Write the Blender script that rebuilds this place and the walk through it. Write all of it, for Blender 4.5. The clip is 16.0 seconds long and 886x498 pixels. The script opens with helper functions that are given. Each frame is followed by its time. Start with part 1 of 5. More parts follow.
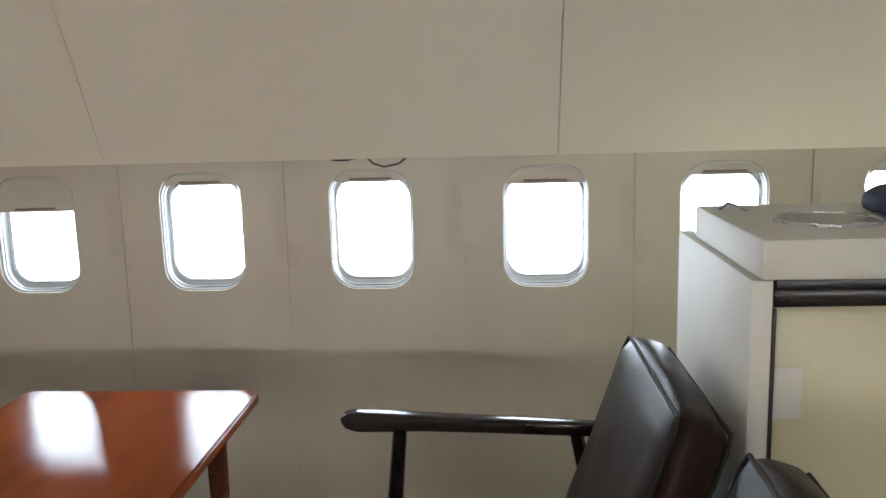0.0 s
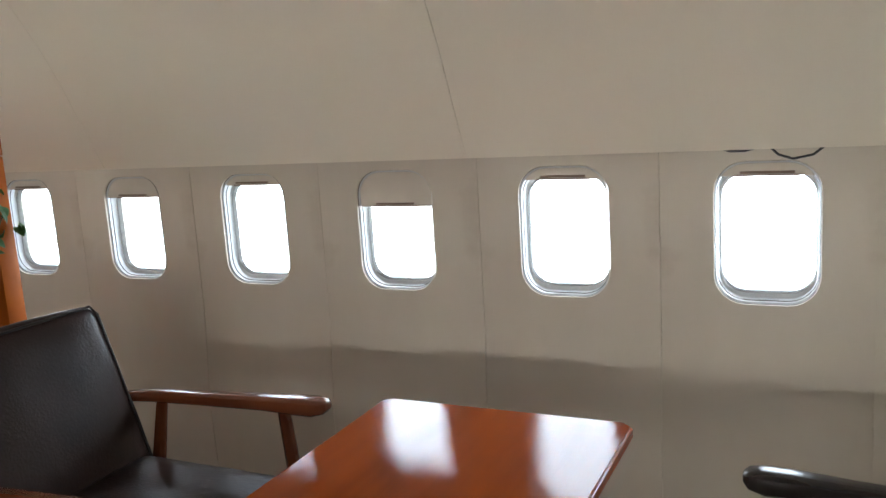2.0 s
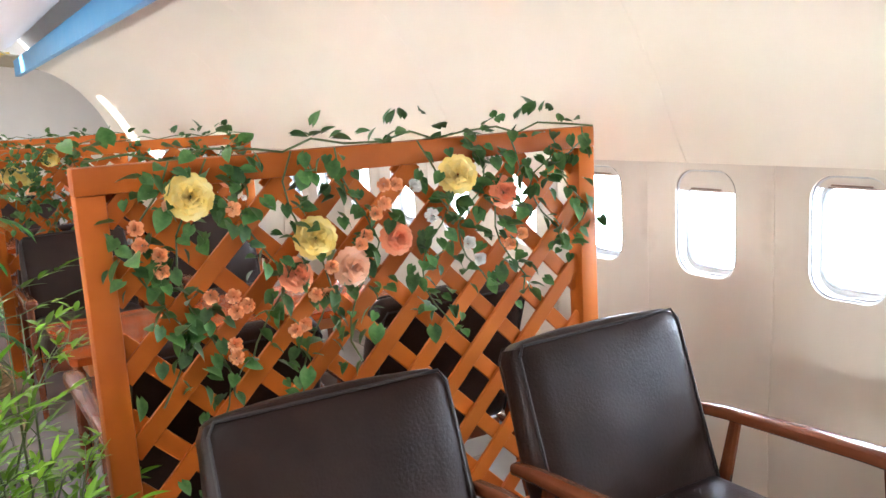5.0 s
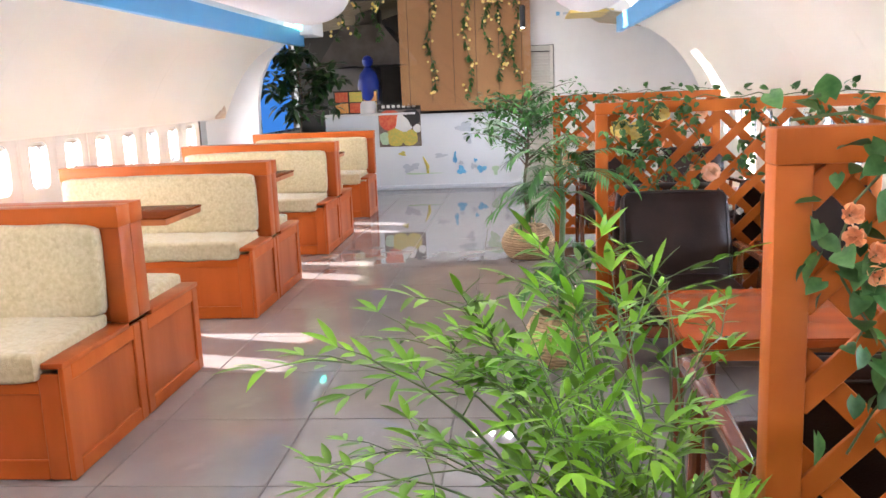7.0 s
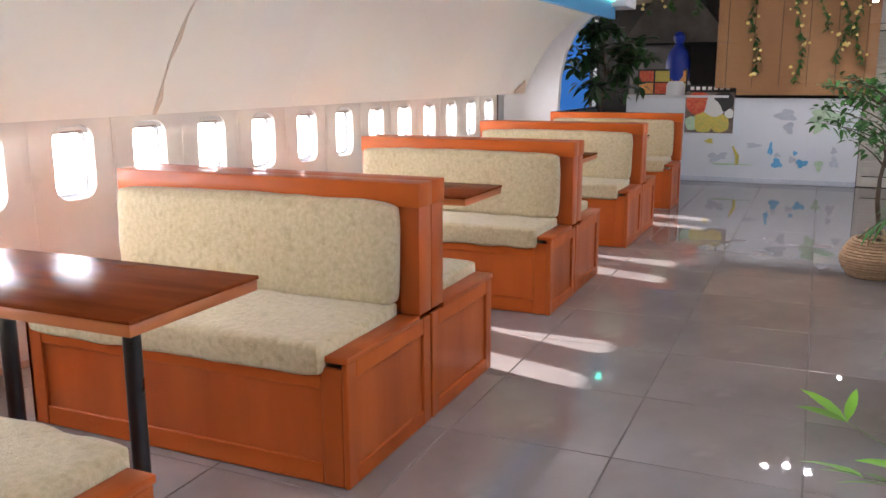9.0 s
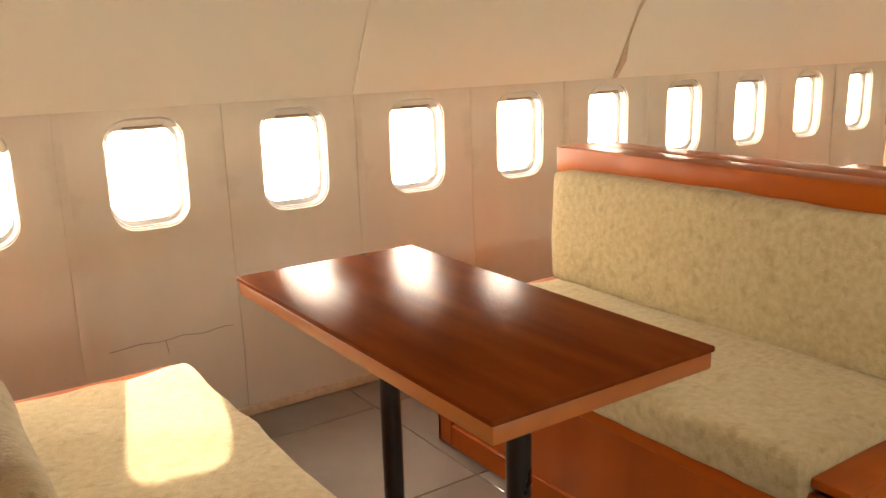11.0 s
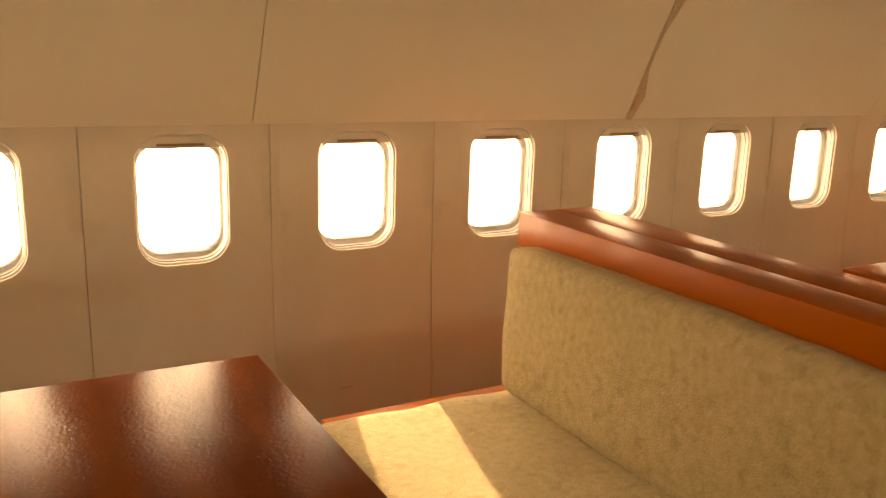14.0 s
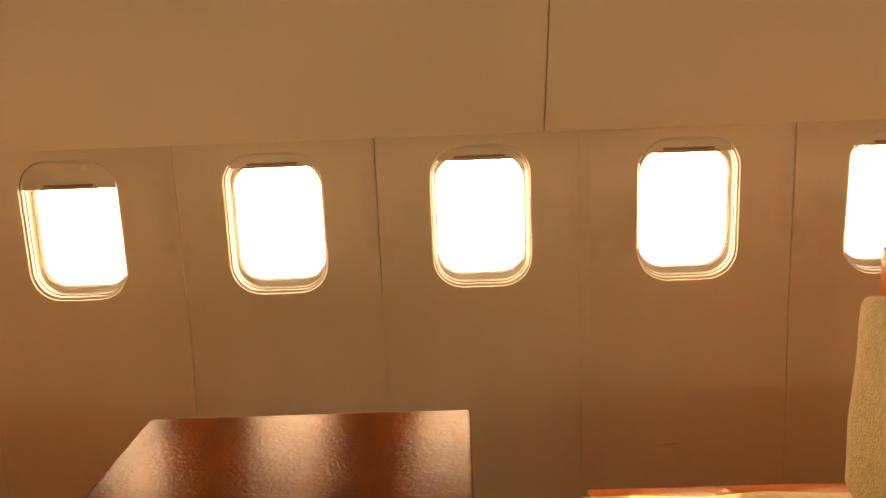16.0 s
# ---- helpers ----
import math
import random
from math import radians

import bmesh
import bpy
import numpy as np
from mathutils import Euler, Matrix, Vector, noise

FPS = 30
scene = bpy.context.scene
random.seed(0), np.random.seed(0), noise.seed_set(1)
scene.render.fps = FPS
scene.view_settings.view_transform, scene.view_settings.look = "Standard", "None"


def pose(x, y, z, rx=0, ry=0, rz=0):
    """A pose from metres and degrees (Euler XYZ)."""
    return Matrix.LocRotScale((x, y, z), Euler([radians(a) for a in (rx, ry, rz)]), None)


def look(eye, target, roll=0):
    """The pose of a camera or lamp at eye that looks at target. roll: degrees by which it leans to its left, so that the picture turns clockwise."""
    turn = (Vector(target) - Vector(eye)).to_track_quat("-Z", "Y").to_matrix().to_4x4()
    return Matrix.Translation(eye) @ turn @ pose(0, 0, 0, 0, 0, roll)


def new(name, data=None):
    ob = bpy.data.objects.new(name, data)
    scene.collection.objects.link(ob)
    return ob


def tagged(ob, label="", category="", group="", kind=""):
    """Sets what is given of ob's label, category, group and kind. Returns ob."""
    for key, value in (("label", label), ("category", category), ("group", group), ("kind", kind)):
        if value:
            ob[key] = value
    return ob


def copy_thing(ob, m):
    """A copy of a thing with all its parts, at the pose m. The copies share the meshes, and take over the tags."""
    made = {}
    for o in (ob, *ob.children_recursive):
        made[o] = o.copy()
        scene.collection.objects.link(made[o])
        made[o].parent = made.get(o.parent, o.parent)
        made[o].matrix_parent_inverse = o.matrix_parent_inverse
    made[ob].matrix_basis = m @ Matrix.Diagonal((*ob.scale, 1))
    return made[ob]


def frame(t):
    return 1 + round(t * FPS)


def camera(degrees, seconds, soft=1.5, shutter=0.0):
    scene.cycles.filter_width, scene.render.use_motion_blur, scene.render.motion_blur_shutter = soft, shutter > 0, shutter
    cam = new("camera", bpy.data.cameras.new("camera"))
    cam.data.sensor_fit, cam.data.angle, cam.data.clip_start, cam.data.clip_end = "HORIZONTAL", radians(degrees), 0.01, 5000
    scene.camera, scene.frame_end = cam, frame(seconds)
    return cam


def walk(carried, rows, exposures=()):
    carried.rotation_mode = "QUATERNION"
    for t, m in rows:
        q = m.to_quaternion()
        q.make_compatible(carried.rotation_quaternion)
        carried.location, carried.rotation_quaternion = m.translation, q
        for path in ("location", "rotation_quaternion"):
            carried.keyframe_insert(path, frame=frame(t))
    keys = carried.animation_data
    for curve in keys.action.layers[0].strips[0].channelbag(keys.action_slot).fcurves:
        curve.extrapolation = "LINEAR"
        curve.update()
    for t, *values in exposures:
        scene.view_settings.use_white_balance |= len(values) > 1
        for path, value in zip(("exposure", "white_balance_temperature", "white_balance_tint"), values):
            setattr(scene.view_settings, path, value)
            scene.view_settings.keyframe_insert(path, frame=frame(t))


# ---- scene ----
cam = camera(55.5, 16.0)
# seconds, eye x y z, yaw, pitch, roll
PATH = [
    (0.0, 3.287, 2.174, 1.246, 3.64, -9.74, -1.53),
    (0.5, 3.262, 2.223, 1.238, 9.50, -9.51, -2.44),
    (1.0, 3.169, 2.317, 1.251, 14.30, -9.91, -2.85),
    (1.5, 3.078, 2.392, 1.253, 18.84, -10.07, -3.01),
    (2.0, 3.078, 2.458, 1.254, 25.44, -9.94, -3.61),
    (2.5, 3.089, 2.531, 1.260, 34.15, -9.63, -4.21),
    (3.0, 3.094, 2.557, 1.279, 34.88, -10.04, -3.28),
    (3.2, 3.102, 2.593, 1.256, 34.28, -9.74, -2.80),
    (5.3, 2.697, 2.441, 1.328, 64.07, -9.66, -2.76),
    (5.5, 2.651, 2.463, 1.327, 67.47, -9.65, -2.18),
    (6.0, 2.579, 2.484, 1.324, 77.02, -9.68, -1.73),
    (6.2, 2.542, 2.497, 1.324, 80.77, -9.70, -1.52),
    (6.5, 2.481, 2.458, 1.320, 85.77, -10.12, -2.13),
    (7.0, 2.271, 2.295, 1.316, 95.15, -10.57, -2.32),
    (7.5, 2.137, 2.198, 1.303, 99.88, -11.04, -1.97),
    (8.0, 1.992, 2.138, 1.306, 104.01, -11.44, -1.29),
    (8.5, 1.875, 2.113, 1.321, 110.28, -11.77, -0.39),
    (9.0, 1.720, 1.971, 1.286, 113.81, -11.52, -0.16),
    (9.5, 1.586, 1.819, 1.303, 120.84, -12.05, -0.38),
    (10.0, 1.394, 1.671, 1.266, 129.28, -12.16, -1.01),
    (10.2, 1.298, 1.626, 1.265, 133.58, -12.44, -1.54),
    (12.3, 0.683, 1.215, 1.288, 151.78, -14.21, 0.42),
    (12.5, 0.644, 1.190, 1.269, 148.99, -13.66, 1.19),
    (13.0, 0.531, 1.082, 1.271, 147.91, -13.36, 1.71),
    (13.5, 0.428, 1.015, 1.282, 147.21, -13.30, 1.97),
    (14.0, 0.236, 1.021, 1.302, 150.76, -13.23, 1.77),
    (14.5, 0.089, 1.001, 1.284, 158.82, -13.26, 0.54),
    (15.0, -0.002, 0.884, 1.271, 162.31, -13.21, 0.18),
    (15.5, -0.081, 0.803, 1.299, 171.23, -13.74, -1.80),
    (16.0, -0.188, 0.777, 1.264, 181.26, -12.46, -2.28),
]
EXPOSURES = [(0.0, 1.05, 6500, 11), (1.5, 1.0, 6500, 12), (3.0, 1.5, 6500, 12), (4.3, 2.3, 6400, 14), (5.5, 2.9, 6100, 16), (6.5, 2.95, 6150, 17), (7.0, 2.85, 5900, 18), (7.5, 2.45, 5750, 20), (8.0, 2.55, 5650, 20),
             (9.0, 2.1, 5850, 19), (10.0, 1.95, 5950, 12), (11.2, 1.4, 10500, 20), (12.5, 0.95, 18500, 26), (13.0, 1.1, 20000, 27), (13.5, 0.9, 22000, 28), (14.5, 0.55, 25500, 30), (15.0, 0.5, 29000, 31), (16.0, 0.45, 42000, 36)]
walk(cam, [(t, pose(x, y, z, 90 + pitch, 0, yaw) @ pose(0, 0, 0, 0, 0, roll)) for t, x, y, z, yaw, pitch, roll in PATH], EXPOSURES)

# ---- light ----
world = bpy.data.worlds.new("world")
scene.world = world
world.use_nodes = True
wn = world.node_tree
sky = wn.nodes.new("ShaderNodeTexSky")
sky.sky_type = "NISHITA"
sky.sun_disc = False
SUN_WAY = Vector((0.25, 1.0, -0.42)).normalized()
sky.sun_elevation = math.asin(-SUN_WAY.z)
sky.sun_rotation = math.atan2(-SUN_WAY.x, -SUN_WAY.y)
wn.links.new(sky.outputs[0], wn.nodes["Background"].inputs[0])
wn.nodes["Background"].inputs[1].default_value = 0.025
sun = new("sun", bpy.data.lights.new("sun", "SUN"))
sun.data.energy = 5.0
sun.data.angle = radians(0.6)
sun.data.color = (1.0, 0.93, 0.82)
sun.matrix_world = look((0, 0, 10), Vector((0, 0, 10)) + SUN_WAY)
WINDOW_WATTS_L, WINDOW_WATTS_R, LAMP_WATTS = 1.5, 2.3, 1.0

# ---- plan ----
Y_L, Y_R, Y_MID = 4.60, -1.264, 1.668      # window walls and centre line
PITCH = 0.507
LEFT0, RIGHT0 = 2.925, -0.240             # centre of one window on each side
X_END, X_BACK, X_COUNTER = -7.45, 6.2, -9.28
Z_SILL, Z_HEAD, Z_LEDGE = 0.744, 1.036, 1.108
TILE, TILE_X, TILE_Y = 0.608, -1.593, 1.409

# ---- materials ----
def mat(name, col, rough=0.5, metal=0.0, col2=None, scale=8.0, bump=0.0, bscale=60.0, stretch=(1, 1, 1), detail=5.0,
        coat=0.0, sheen=0.0, rvar=0.12, spots=None, obj_random=0.0, isl_random=0.0, trans=0.0, emit=None, sub=0.0):
    m = bpy.data.materials.new(name)
    m.use_nodes = True
    nt = m.node_tree
    b = nt.nodes["Principled BSDF"]
    N, L = nt.nodes.new, nt.links.new
    b.inputs["Roughness"].default_value = rough
    b.inputs["Metallic"].default_value = metal
    b.inputs["Coat Weight"].default_value = coat
    b.inputs["Coat Roughness"].default_value = 0.06
    b.inputs["Sheen Weight"].default_value = sheen
    b.inputs["Sheen Roughness"].default_value = 0.4
    b.inputs["Transmission Weight"].default_value = trans
    b.inputs["Base Color"].default_value = (*col, 1)
    if emit:
        b.inputs["Emission Color"].default_value = (*col, 1)
        b.inputs["Emission Strength"].default_value = emit
    co = N("ShaderNodeTexCoord")
    mp = N("ShaderNodeMapping")
    mp.inputs["Scale"].default_value = stretch
    L(co.outputs["Object"], mp.inputs["Vector"])
    n1 = N("ShaderNodeTexNoise")
    n1.inputs["Scale"].default_value = scale
    n1.inputs["Detail"].default_value = detail
    L(mp.outputs[0], n1.inputs["Vector"])
    if col2:
        mix = N("ShaderNodeMix")
        mix.data_type = "RGBA"
        mix.inputs["A"].default_value = (*col, 1)
        mix.inputs["B"].default_value = (*col2, 1)
        ramp = N("ShaderNodeMapRange")
        ramp.inputs["From Min"].default_value = 0.32
        ramp.inputs["From Max"].default_value = 0.68
        L(n1.outputs["Fac"], ramp.inputs["Value"])
        L(ramp.outputs[0], mix.inputs["Factor"])
        last = mix.outputs["Result"]
        if spots:
            n3 = N("ShaderNodeTexNoise")
            n3.inputs["Scale"].default_value = spots[1]
            n3.inputs["Detail"].default_value = 8
            L(co.outputs["Object"], n3.inputs["Vector"])
            r3 = N("ShaderNodeMapRange")
            r3.inputs["From Min"].default_value = spots[2]
            r3.inputs["From Max"].default_value = spots[2] + 0.08
            r3.inputs["To Max"].default_value = spots[3]
            L(n3.outputs["Fac"], r3.inputs["Value"])
            m3 = N("ShaderNodeMix")
            m3.data_type = "RGBA"
            m3.inputs["B"].default_value = (*spots[0], 1)
            L(last, m3.inputs["A"])
            L(r3.outputs[0], m3.inputs["Factor"])
            last = m3.outputs["Result"]
        if obj_random or isl_random:
            if obj_random:
                rnd = N("ShaderNodeObjectInfo").outputs["Random"]
            else:
                rnd = N("ShaderNodeNewGeometry").outputs["Random Per Island"]
            h = N("ShaderNodeHueSaturation")
            v = N("ShaderNodeMapRange")
            k = obj_random or isl_random
            v.inputs["To Min"].default_value = 1 - k
            v.inputs["To Max"].default_value = 1 + k
            L(rnd, v.inputs["Value"])
            L(v.outputs[0], h.inputs["Value"])
            L(last, h.inputs["Color"])
            last = h.outputs[0]
        L(last, b.inputs["Base Color"])
    if rvar:
        rr = N("ShaderNodeMapRange")
        rr.inputs["To Min"].default_value = max(0.02, rough - rvar)
        rr.inputs["To Max"].default_value = min(1, rough + rvar)
        L(n1.outputs["Fac"], rr.inputs["Value"])
        L(rr.outputs[0], b.inputs["Roughness"])
    if bump:
        n2 = N("ShaderNodeTexNoise")
        n2.inputs["Scale"].default_value = bscale
        n2.inputs["Detail"].default_value = 4
        L(mp.outputs[0], n2.inputs["Vector"])
        bp = N("ShaderNodeBump")
        bp.inputs["Strength"].default_value = bump
        bp.inputs["Distance"].default_value = 0.01
        L(n2.outputs["Fac"], bp.inputs["Height"])
        L(bp.outputs[0], b.inputs["Normal"])
    return m


M_TILE = mat("polished_tile", (0.215, 0.192, 0.178), 0.03, col2=(0.26, 0.233, 0.216), scale=3, rvar=0.012, obj_random=0.06, spots=((0.31, 0.28, 0.255), 5, 0.6, 0.4))
M_GROUT = mat("grout", (0.16, 0.14, 0.12), 0.8, col2=(0.10, 0.09, 0.08))
M_WALL = mat("wall_lining", (0.58, 0.515, 0.425), 0.42, col2=(0.70, 0.635, 0.54), scale=1.9, bump=0.06, bscale=25, stretch=(1, 1, 0.4), spots=((0.44, 0.36, 0.28), 2.6, 0.6, 0.4))
M_PANEL = mat("upper_panel", (0.82, 0.755, 0.62), 0.34, col2=(0.85, 0.79, 0.665), scale=0.7, detail=2.0, bump=0.02, bscale=150, rvar=0.04)
M_FRAME = mat("window_plastic", (0.60, 0.61, 0.61), 0.2, col2=(0.66, 0.67, 0.67), scale=20)
M_SEALGREY = mat("grey_seal", (0.16, 0.155, 0.14), 0.5, col2=(0.22, 0.21, 0.19), scale=30)
M_SHADE = mat("shade_plastic", (0.60, 0.54, 0.455), 0.42, col2=(0.69, 0.63, 0.54), scale=6)
M_DARK = mat("dark_gap", (0.05, 0.04, 0.032), 0.7, col2=(0.08, 0.065, 0.05))
M_LIP = mat("brown_lip", (0.20, 0.13, 0.09), 0.5, col2=(0.26, 0.18, 0.13))
M_METAL = mat("aluminium", (0.55, 0.57, 0.60), 0.28, 1.0, col2=(0.62, 0.64, 0.66), scale=30)
M_BLUE = mat("blue_paint", (0.09, 0.33, 0.60), 0.4, col2=(0.11, 0.37, 0.64), scale=5)
M_WHITE = mat("white_paint", (0.78, 0.77, 0.75), 0.5, col2=(0.82, 0.81, 0.79), scale=3, bump=0.05)
M_BIN = mat("bin_plastic", (0.78, 0.70, 0.67), 0.35, col2=(0.82, 0.76, 0.73), scale=3)
M_BENCH = mat("orange_stained_wood", (0.43, 0.092, 0.013), 0.38, col2=(0.29, 0.056, 0.008), scale=5, stretch=(1, 1, 0.15), bump=0.06, bscale=40, coat=0.05, obj_random=0.06)
M_BENCH_H = mat("orange_stained_rail", (0.45, 0.10, 0.015), 0.38, col2=(0.34, 0.07, 0.011), scale=5, stretch=(1, 0.12, 1), bump=0.06, bscale=40, coat=0.05, obj_random=0.06)
M_TABLE = mat("red_brown_table_wood", (0.225, 0.050, 0.011), 0.23, col2=(0.14, 0.028, 0.007), scale=16, stretch=(1, 0.12, 1), rvar=0.05)
M_TABLE_EDGE = mat("table_edge_wood", (0.46, 0.14, 0.03), 0.35, col2=(0.34, 0.09, 0.02), scale=9, stretch=(1, 0.1, 1), coat=0.1)
M_VELVET = mat("cream_velvet", (0.42, 0.335, 0.185), 0.9, col2=(0.53, 0.435, 0.26), scale=55, detail=15, bump=0.5, bscale=190, sheen=0.2, spots=((0.22, 0.16, 0.075), 30, 0.58, 0.28))
M_LEATHER = mat("dark_leather", (0.017, 0.0085, 0.007), 0.36, col2=(0.028, 0.0145, 0.011), scale=6, bump=0.13, bscale=150, rvar=0.08)
M_LEATHER.node_tree.nodes["Principled BSDF"].inputs["Specular IOR Level"].default_value = 0.17
M_SEAM = mat("leather_piping", (0.012, 0.008, 0.007), 0.65, col2=(0.02, 0.013, 0.011))
M_CHAIRWOOD = mat("chair_wood", (0.17, 0.050, 0.020), 0.25, col2=(0.10, 0.028, 0.012), scale=10, stretch=(0.15, 1, 1), coat=0.4, bump=0.03)
M_BLACK = mat("black_enamel", (0.012, 0.012, 0.013), 0.3, col2=(0.02, 0.02, 0.022), rvar=0.08)
M_LATTICE = mat("orange_lattice_wood", (0.52, 0.135, 0.014), 0.5, col2=(0.38, 0.085, 0.009), scale=9, stretch=(1, 0.4, 0.4), bump=0.1, bscale=50, obj_random=0.14)
M_LEAF = mat("bamboo_leaf", (0.075, 0.215, 0.009), 0.4, col2=(0.19, 0.38, 0.016), scale=3, isl_random=0.5)
M_IVY = mat("ivy_leaf", (0.022, 0.08, 0.015), 0.4, col2=(0.085, 0.185, 0.05), scale=42, obj_random=0.4)
M_PALM = mat("palm_leaf", (0.035, 0.15, 0.022), 0.38, col2=(0.065, 0.22, 0.03), scale=5, isl_random=0.4)
M_DARKLEAF = mat("dark_leaf", (0.02, 0.06, 0.016), 0.35, col2=(0.035, 0.095, 0.022), scale=5, isl_random=0.4)
M_STEM = mat("green_stem", (0.06, 0.11, 0.03), 0.5, col2=(0.10, 0.13, 0.04), scale=20)
M_TRUNK = mat("bark", (0.13, 0.09, 0.055), 0.8, col2=(0.08, 0.055, 0.035), scale=20, bump=0.3)
M_BASKET = mat("seagrass_weave", (0.40, 0.26, 0.14), 0.75, col2=(0.52, 0.36, 0.21), scale=35, bump=0.4, bscale=90, isl_random=0.15)
M_SOIL = mat("soil", (0.04, 0.03, 0.02), 0.9, col2=(0.07, 0.05, 0.03), scale=40, bump=0.4)
M_YELLOW = mat("yellow_petal", (0.92, 0.68, 0.16), 0.55, col2=(0.94, 0.80, 0.36), scale=25)
M_CORAL = mat("coral_petal", (0.93, 0.29, 0.13), 0.6, col2=(0.95, 0.42, 0.23), scale=25)
M_PEACH = mat("peach_petal", (0.93, 0.50, 0.30), 0.6, col2=(0.94, 0.62, 0.44), scale=25)
M_ORANGEP = mat("orange_petal", (0.94, 0.40, 0.16), 0.6, col2=(0.95, 0.54, 0.30), scale=25)
M_WHITEP = mat("white_petal", (0.80, 0.80, 0.76), 0.55, col2=(0.85, 0.83, 0.78), scale=25)
M_CREAM = mat("cream_laminate", (0.58, 0.53, 0.33), 0.30, col2=(0.62, 0.57, 0.38), scale=2, rvar=0.05)
M_CREAMTOP = mat("white_laminate", (0.70, 0.67, 0.60), 0.6, col2=(0.78, 0.76, 0.70), scale=3, rvar=0.04)
M_BAMBOO = mat("bamboo_slat", (0.50, 0.27, 0.11), 0.6, col2=(0.38, 0.18, 0.07), scale=6, isl_random=0.2, stretch=(1, 0.3, 4))
M_MURAL = mat("mural_white", (0.74, 0.77, 0.80), 0.35, col2=(0.78, 0.80, 0.83), scale=2)
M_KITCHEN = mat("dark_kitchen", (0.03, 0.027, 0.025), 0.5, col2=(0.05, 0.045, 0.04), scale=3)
M_STEEL = mat("hood_steel", (0.14, 0.12, 0.105), 0.35, 0.8, col2=(0.10, 0.085, 0.075), scale=6)
M_ROBE = mat("blue_glaze", (0.012, 0.03, 0.28), 0.35, col2=(0.02, 0.05, 0.36), scale=9)
M_ROOF = mat("corrugated_sheet", (0.50, 0.42, 0.28), 0.5, col2=(0.42, 0.35, 0.24), scale=6)
M_YROOF = mat("yellow_sheet", (0.72, 0.55, 0.15), 0.45, col2=(0.66, 0.48, 0.12), scale=6)
M_LOUVRE = mat("louvre_paint", (0.55, 0.52, 0.46), 0.5, col2=(0.6, 0.57, 0.5), scale=8)
M_GROUND = mat("outdoor_ground", (0.32, 0.31, 0.28), 0.9, col2=(0.40, 0.38, 0.34), scale=0.5)
M_RED = mat("red_print", (0.65, 0.07, 0.04), 0.4, col2=(0.75, 0.2, 0.08), scale=30)
M_ORPRINT = mat("orange_print", (0.75, 0.3, 0.08), 0.4, col2=(0.8, 0.45, 0.15), scale=40)
M_YPRINT = mat("yellow_print", (0.75, 0.55, 0.10), 0.4, col2=(0.5, 0.5, 0.12), scale=40)
M_BPRINT = mat("blue_print", (0.10, 0.42, 0.72), 0.5, col2=(0.2, 0.5, 0.75), scale=30)
M_GPRINT = mat("green_print", (0.45, 0.62, 0.42), 0.5, col2=(0.55, 0.7, 0.5), scale=30)
M_GREYPRINT = mat("grey_print", (0.52, 0.56, 0.62), 0.5, col2=(0.58, 0.62, 0.66), scale=30)
M_STAIN = mat("rust_stain", (0.54, 0.38, 0.24), 0.7, col2=(0.66, 0.52, 0.38), scale=30)
M_LAMP = mat("lamp_glow", (1.0, 0.95, 0.85), 0.4, emit=40.0, rvar=0)
# Armrests: backlit shade put into the colour. Cabinet rail: its own dark tone.
M_ARM = mat("backlit_arm_and_dark_rail", (0.014, 0.011, 0.011), 0.16, col2=(0.022, 0.016, 0.014), rvar=0.05)
# Green leaves paled: the glare and haze outdoors is put into their colour.
M_SHRUB = mat("glare_pale_leaf", (0.30, 0.40, 0.34), 0.5, col2=(0.38, 0.47, 0.42), scale=5, isl_random=0.3)
M_EXIT = mat("exit_green", (0.1, 0.8, 0.5), 0.4, emit=1.5, rvar=0)

for m_, lv in ((M_TABLE, 0.14), (M_BENCH, 0.25), (M_BENCH_H, 0.3), (M_LATTICE, 0.2), (M_LEAF, 0.25), (M_IVY, 0.3), (M_CHAIRWOOD, 0.3), (M_WALL, 0.3), (M_PANEL, 0.35), (M_TILE, 1.0)):
    m_.node_tree.nodes["Principled BSDF"].inputs["Specular IOR Level"].default_value = lv

for m_, ior in ((M_TABLE, 1.12), (M_BENCH_H, 1.25)):
    m_.node_tree.nodes["Principled BSDF"].inputs["IOR"].default_value = ior


def fine_relief(m, scale, strength):
    """Isotropic orange-peel relief of a brushed lacquer."""
    nt = m.node_tree
    co, n2, bp = nt.nodes.new("ShaderNodeTexCoord"), nt.nodes.new("ShaderNodeTexNoise"), nt.nodes.new("ShaderNodeBump")
    n2.inputs["Scale"].default_value = scale
    n2.inputs["Detail"].default_value = 3
    bp.inputs["Strength"].default_value = strength
    bp.inputs["Distance"].default_value = 0.004
    nt.links.new(co.outputs["Object"], n2.inputs["Vector"])
    nt.links.new(n2.outputs["Fac"], bp.inputs["Height"])
    nt.links.new(bp.outputs[0], nt.nodes["Principled BSDF"].inputs["Normal"])


fine_relief(M_TABLE, 170, 0.22)


def glass_mat():
    m = bpy.data.materials.new("window_glass")
    m.use_nodes = True
    b = m.node_tree.nodes["Principled BSDF"]
    b.inputs["Base Color"].default_value = (0.95, 0.98, 1, 1)
    b.inputs["Roughness"].default_value = 0.03
    b.inputs["Transmission Weight"].default_value = 1.0
    b.inputs["IOR"].default_value = 1.1
    return m


M_GLASS = glass_mat()


# ---- mesh helpers ----
def obj(name, bm, material, parent=None, smooth=True, angle=35):
    me = bpy.data.meshes.new(name)
    bm.normal_update()
    bm.to_mesh(me)
    bm.free()
    me.materials.append(material)
    if smooth:
        me.shade_smooth()
        me.set_sharp_from_angle(angle=radians(angle))
    ob = new(name, me)
    ob.parent = parent
    return ob


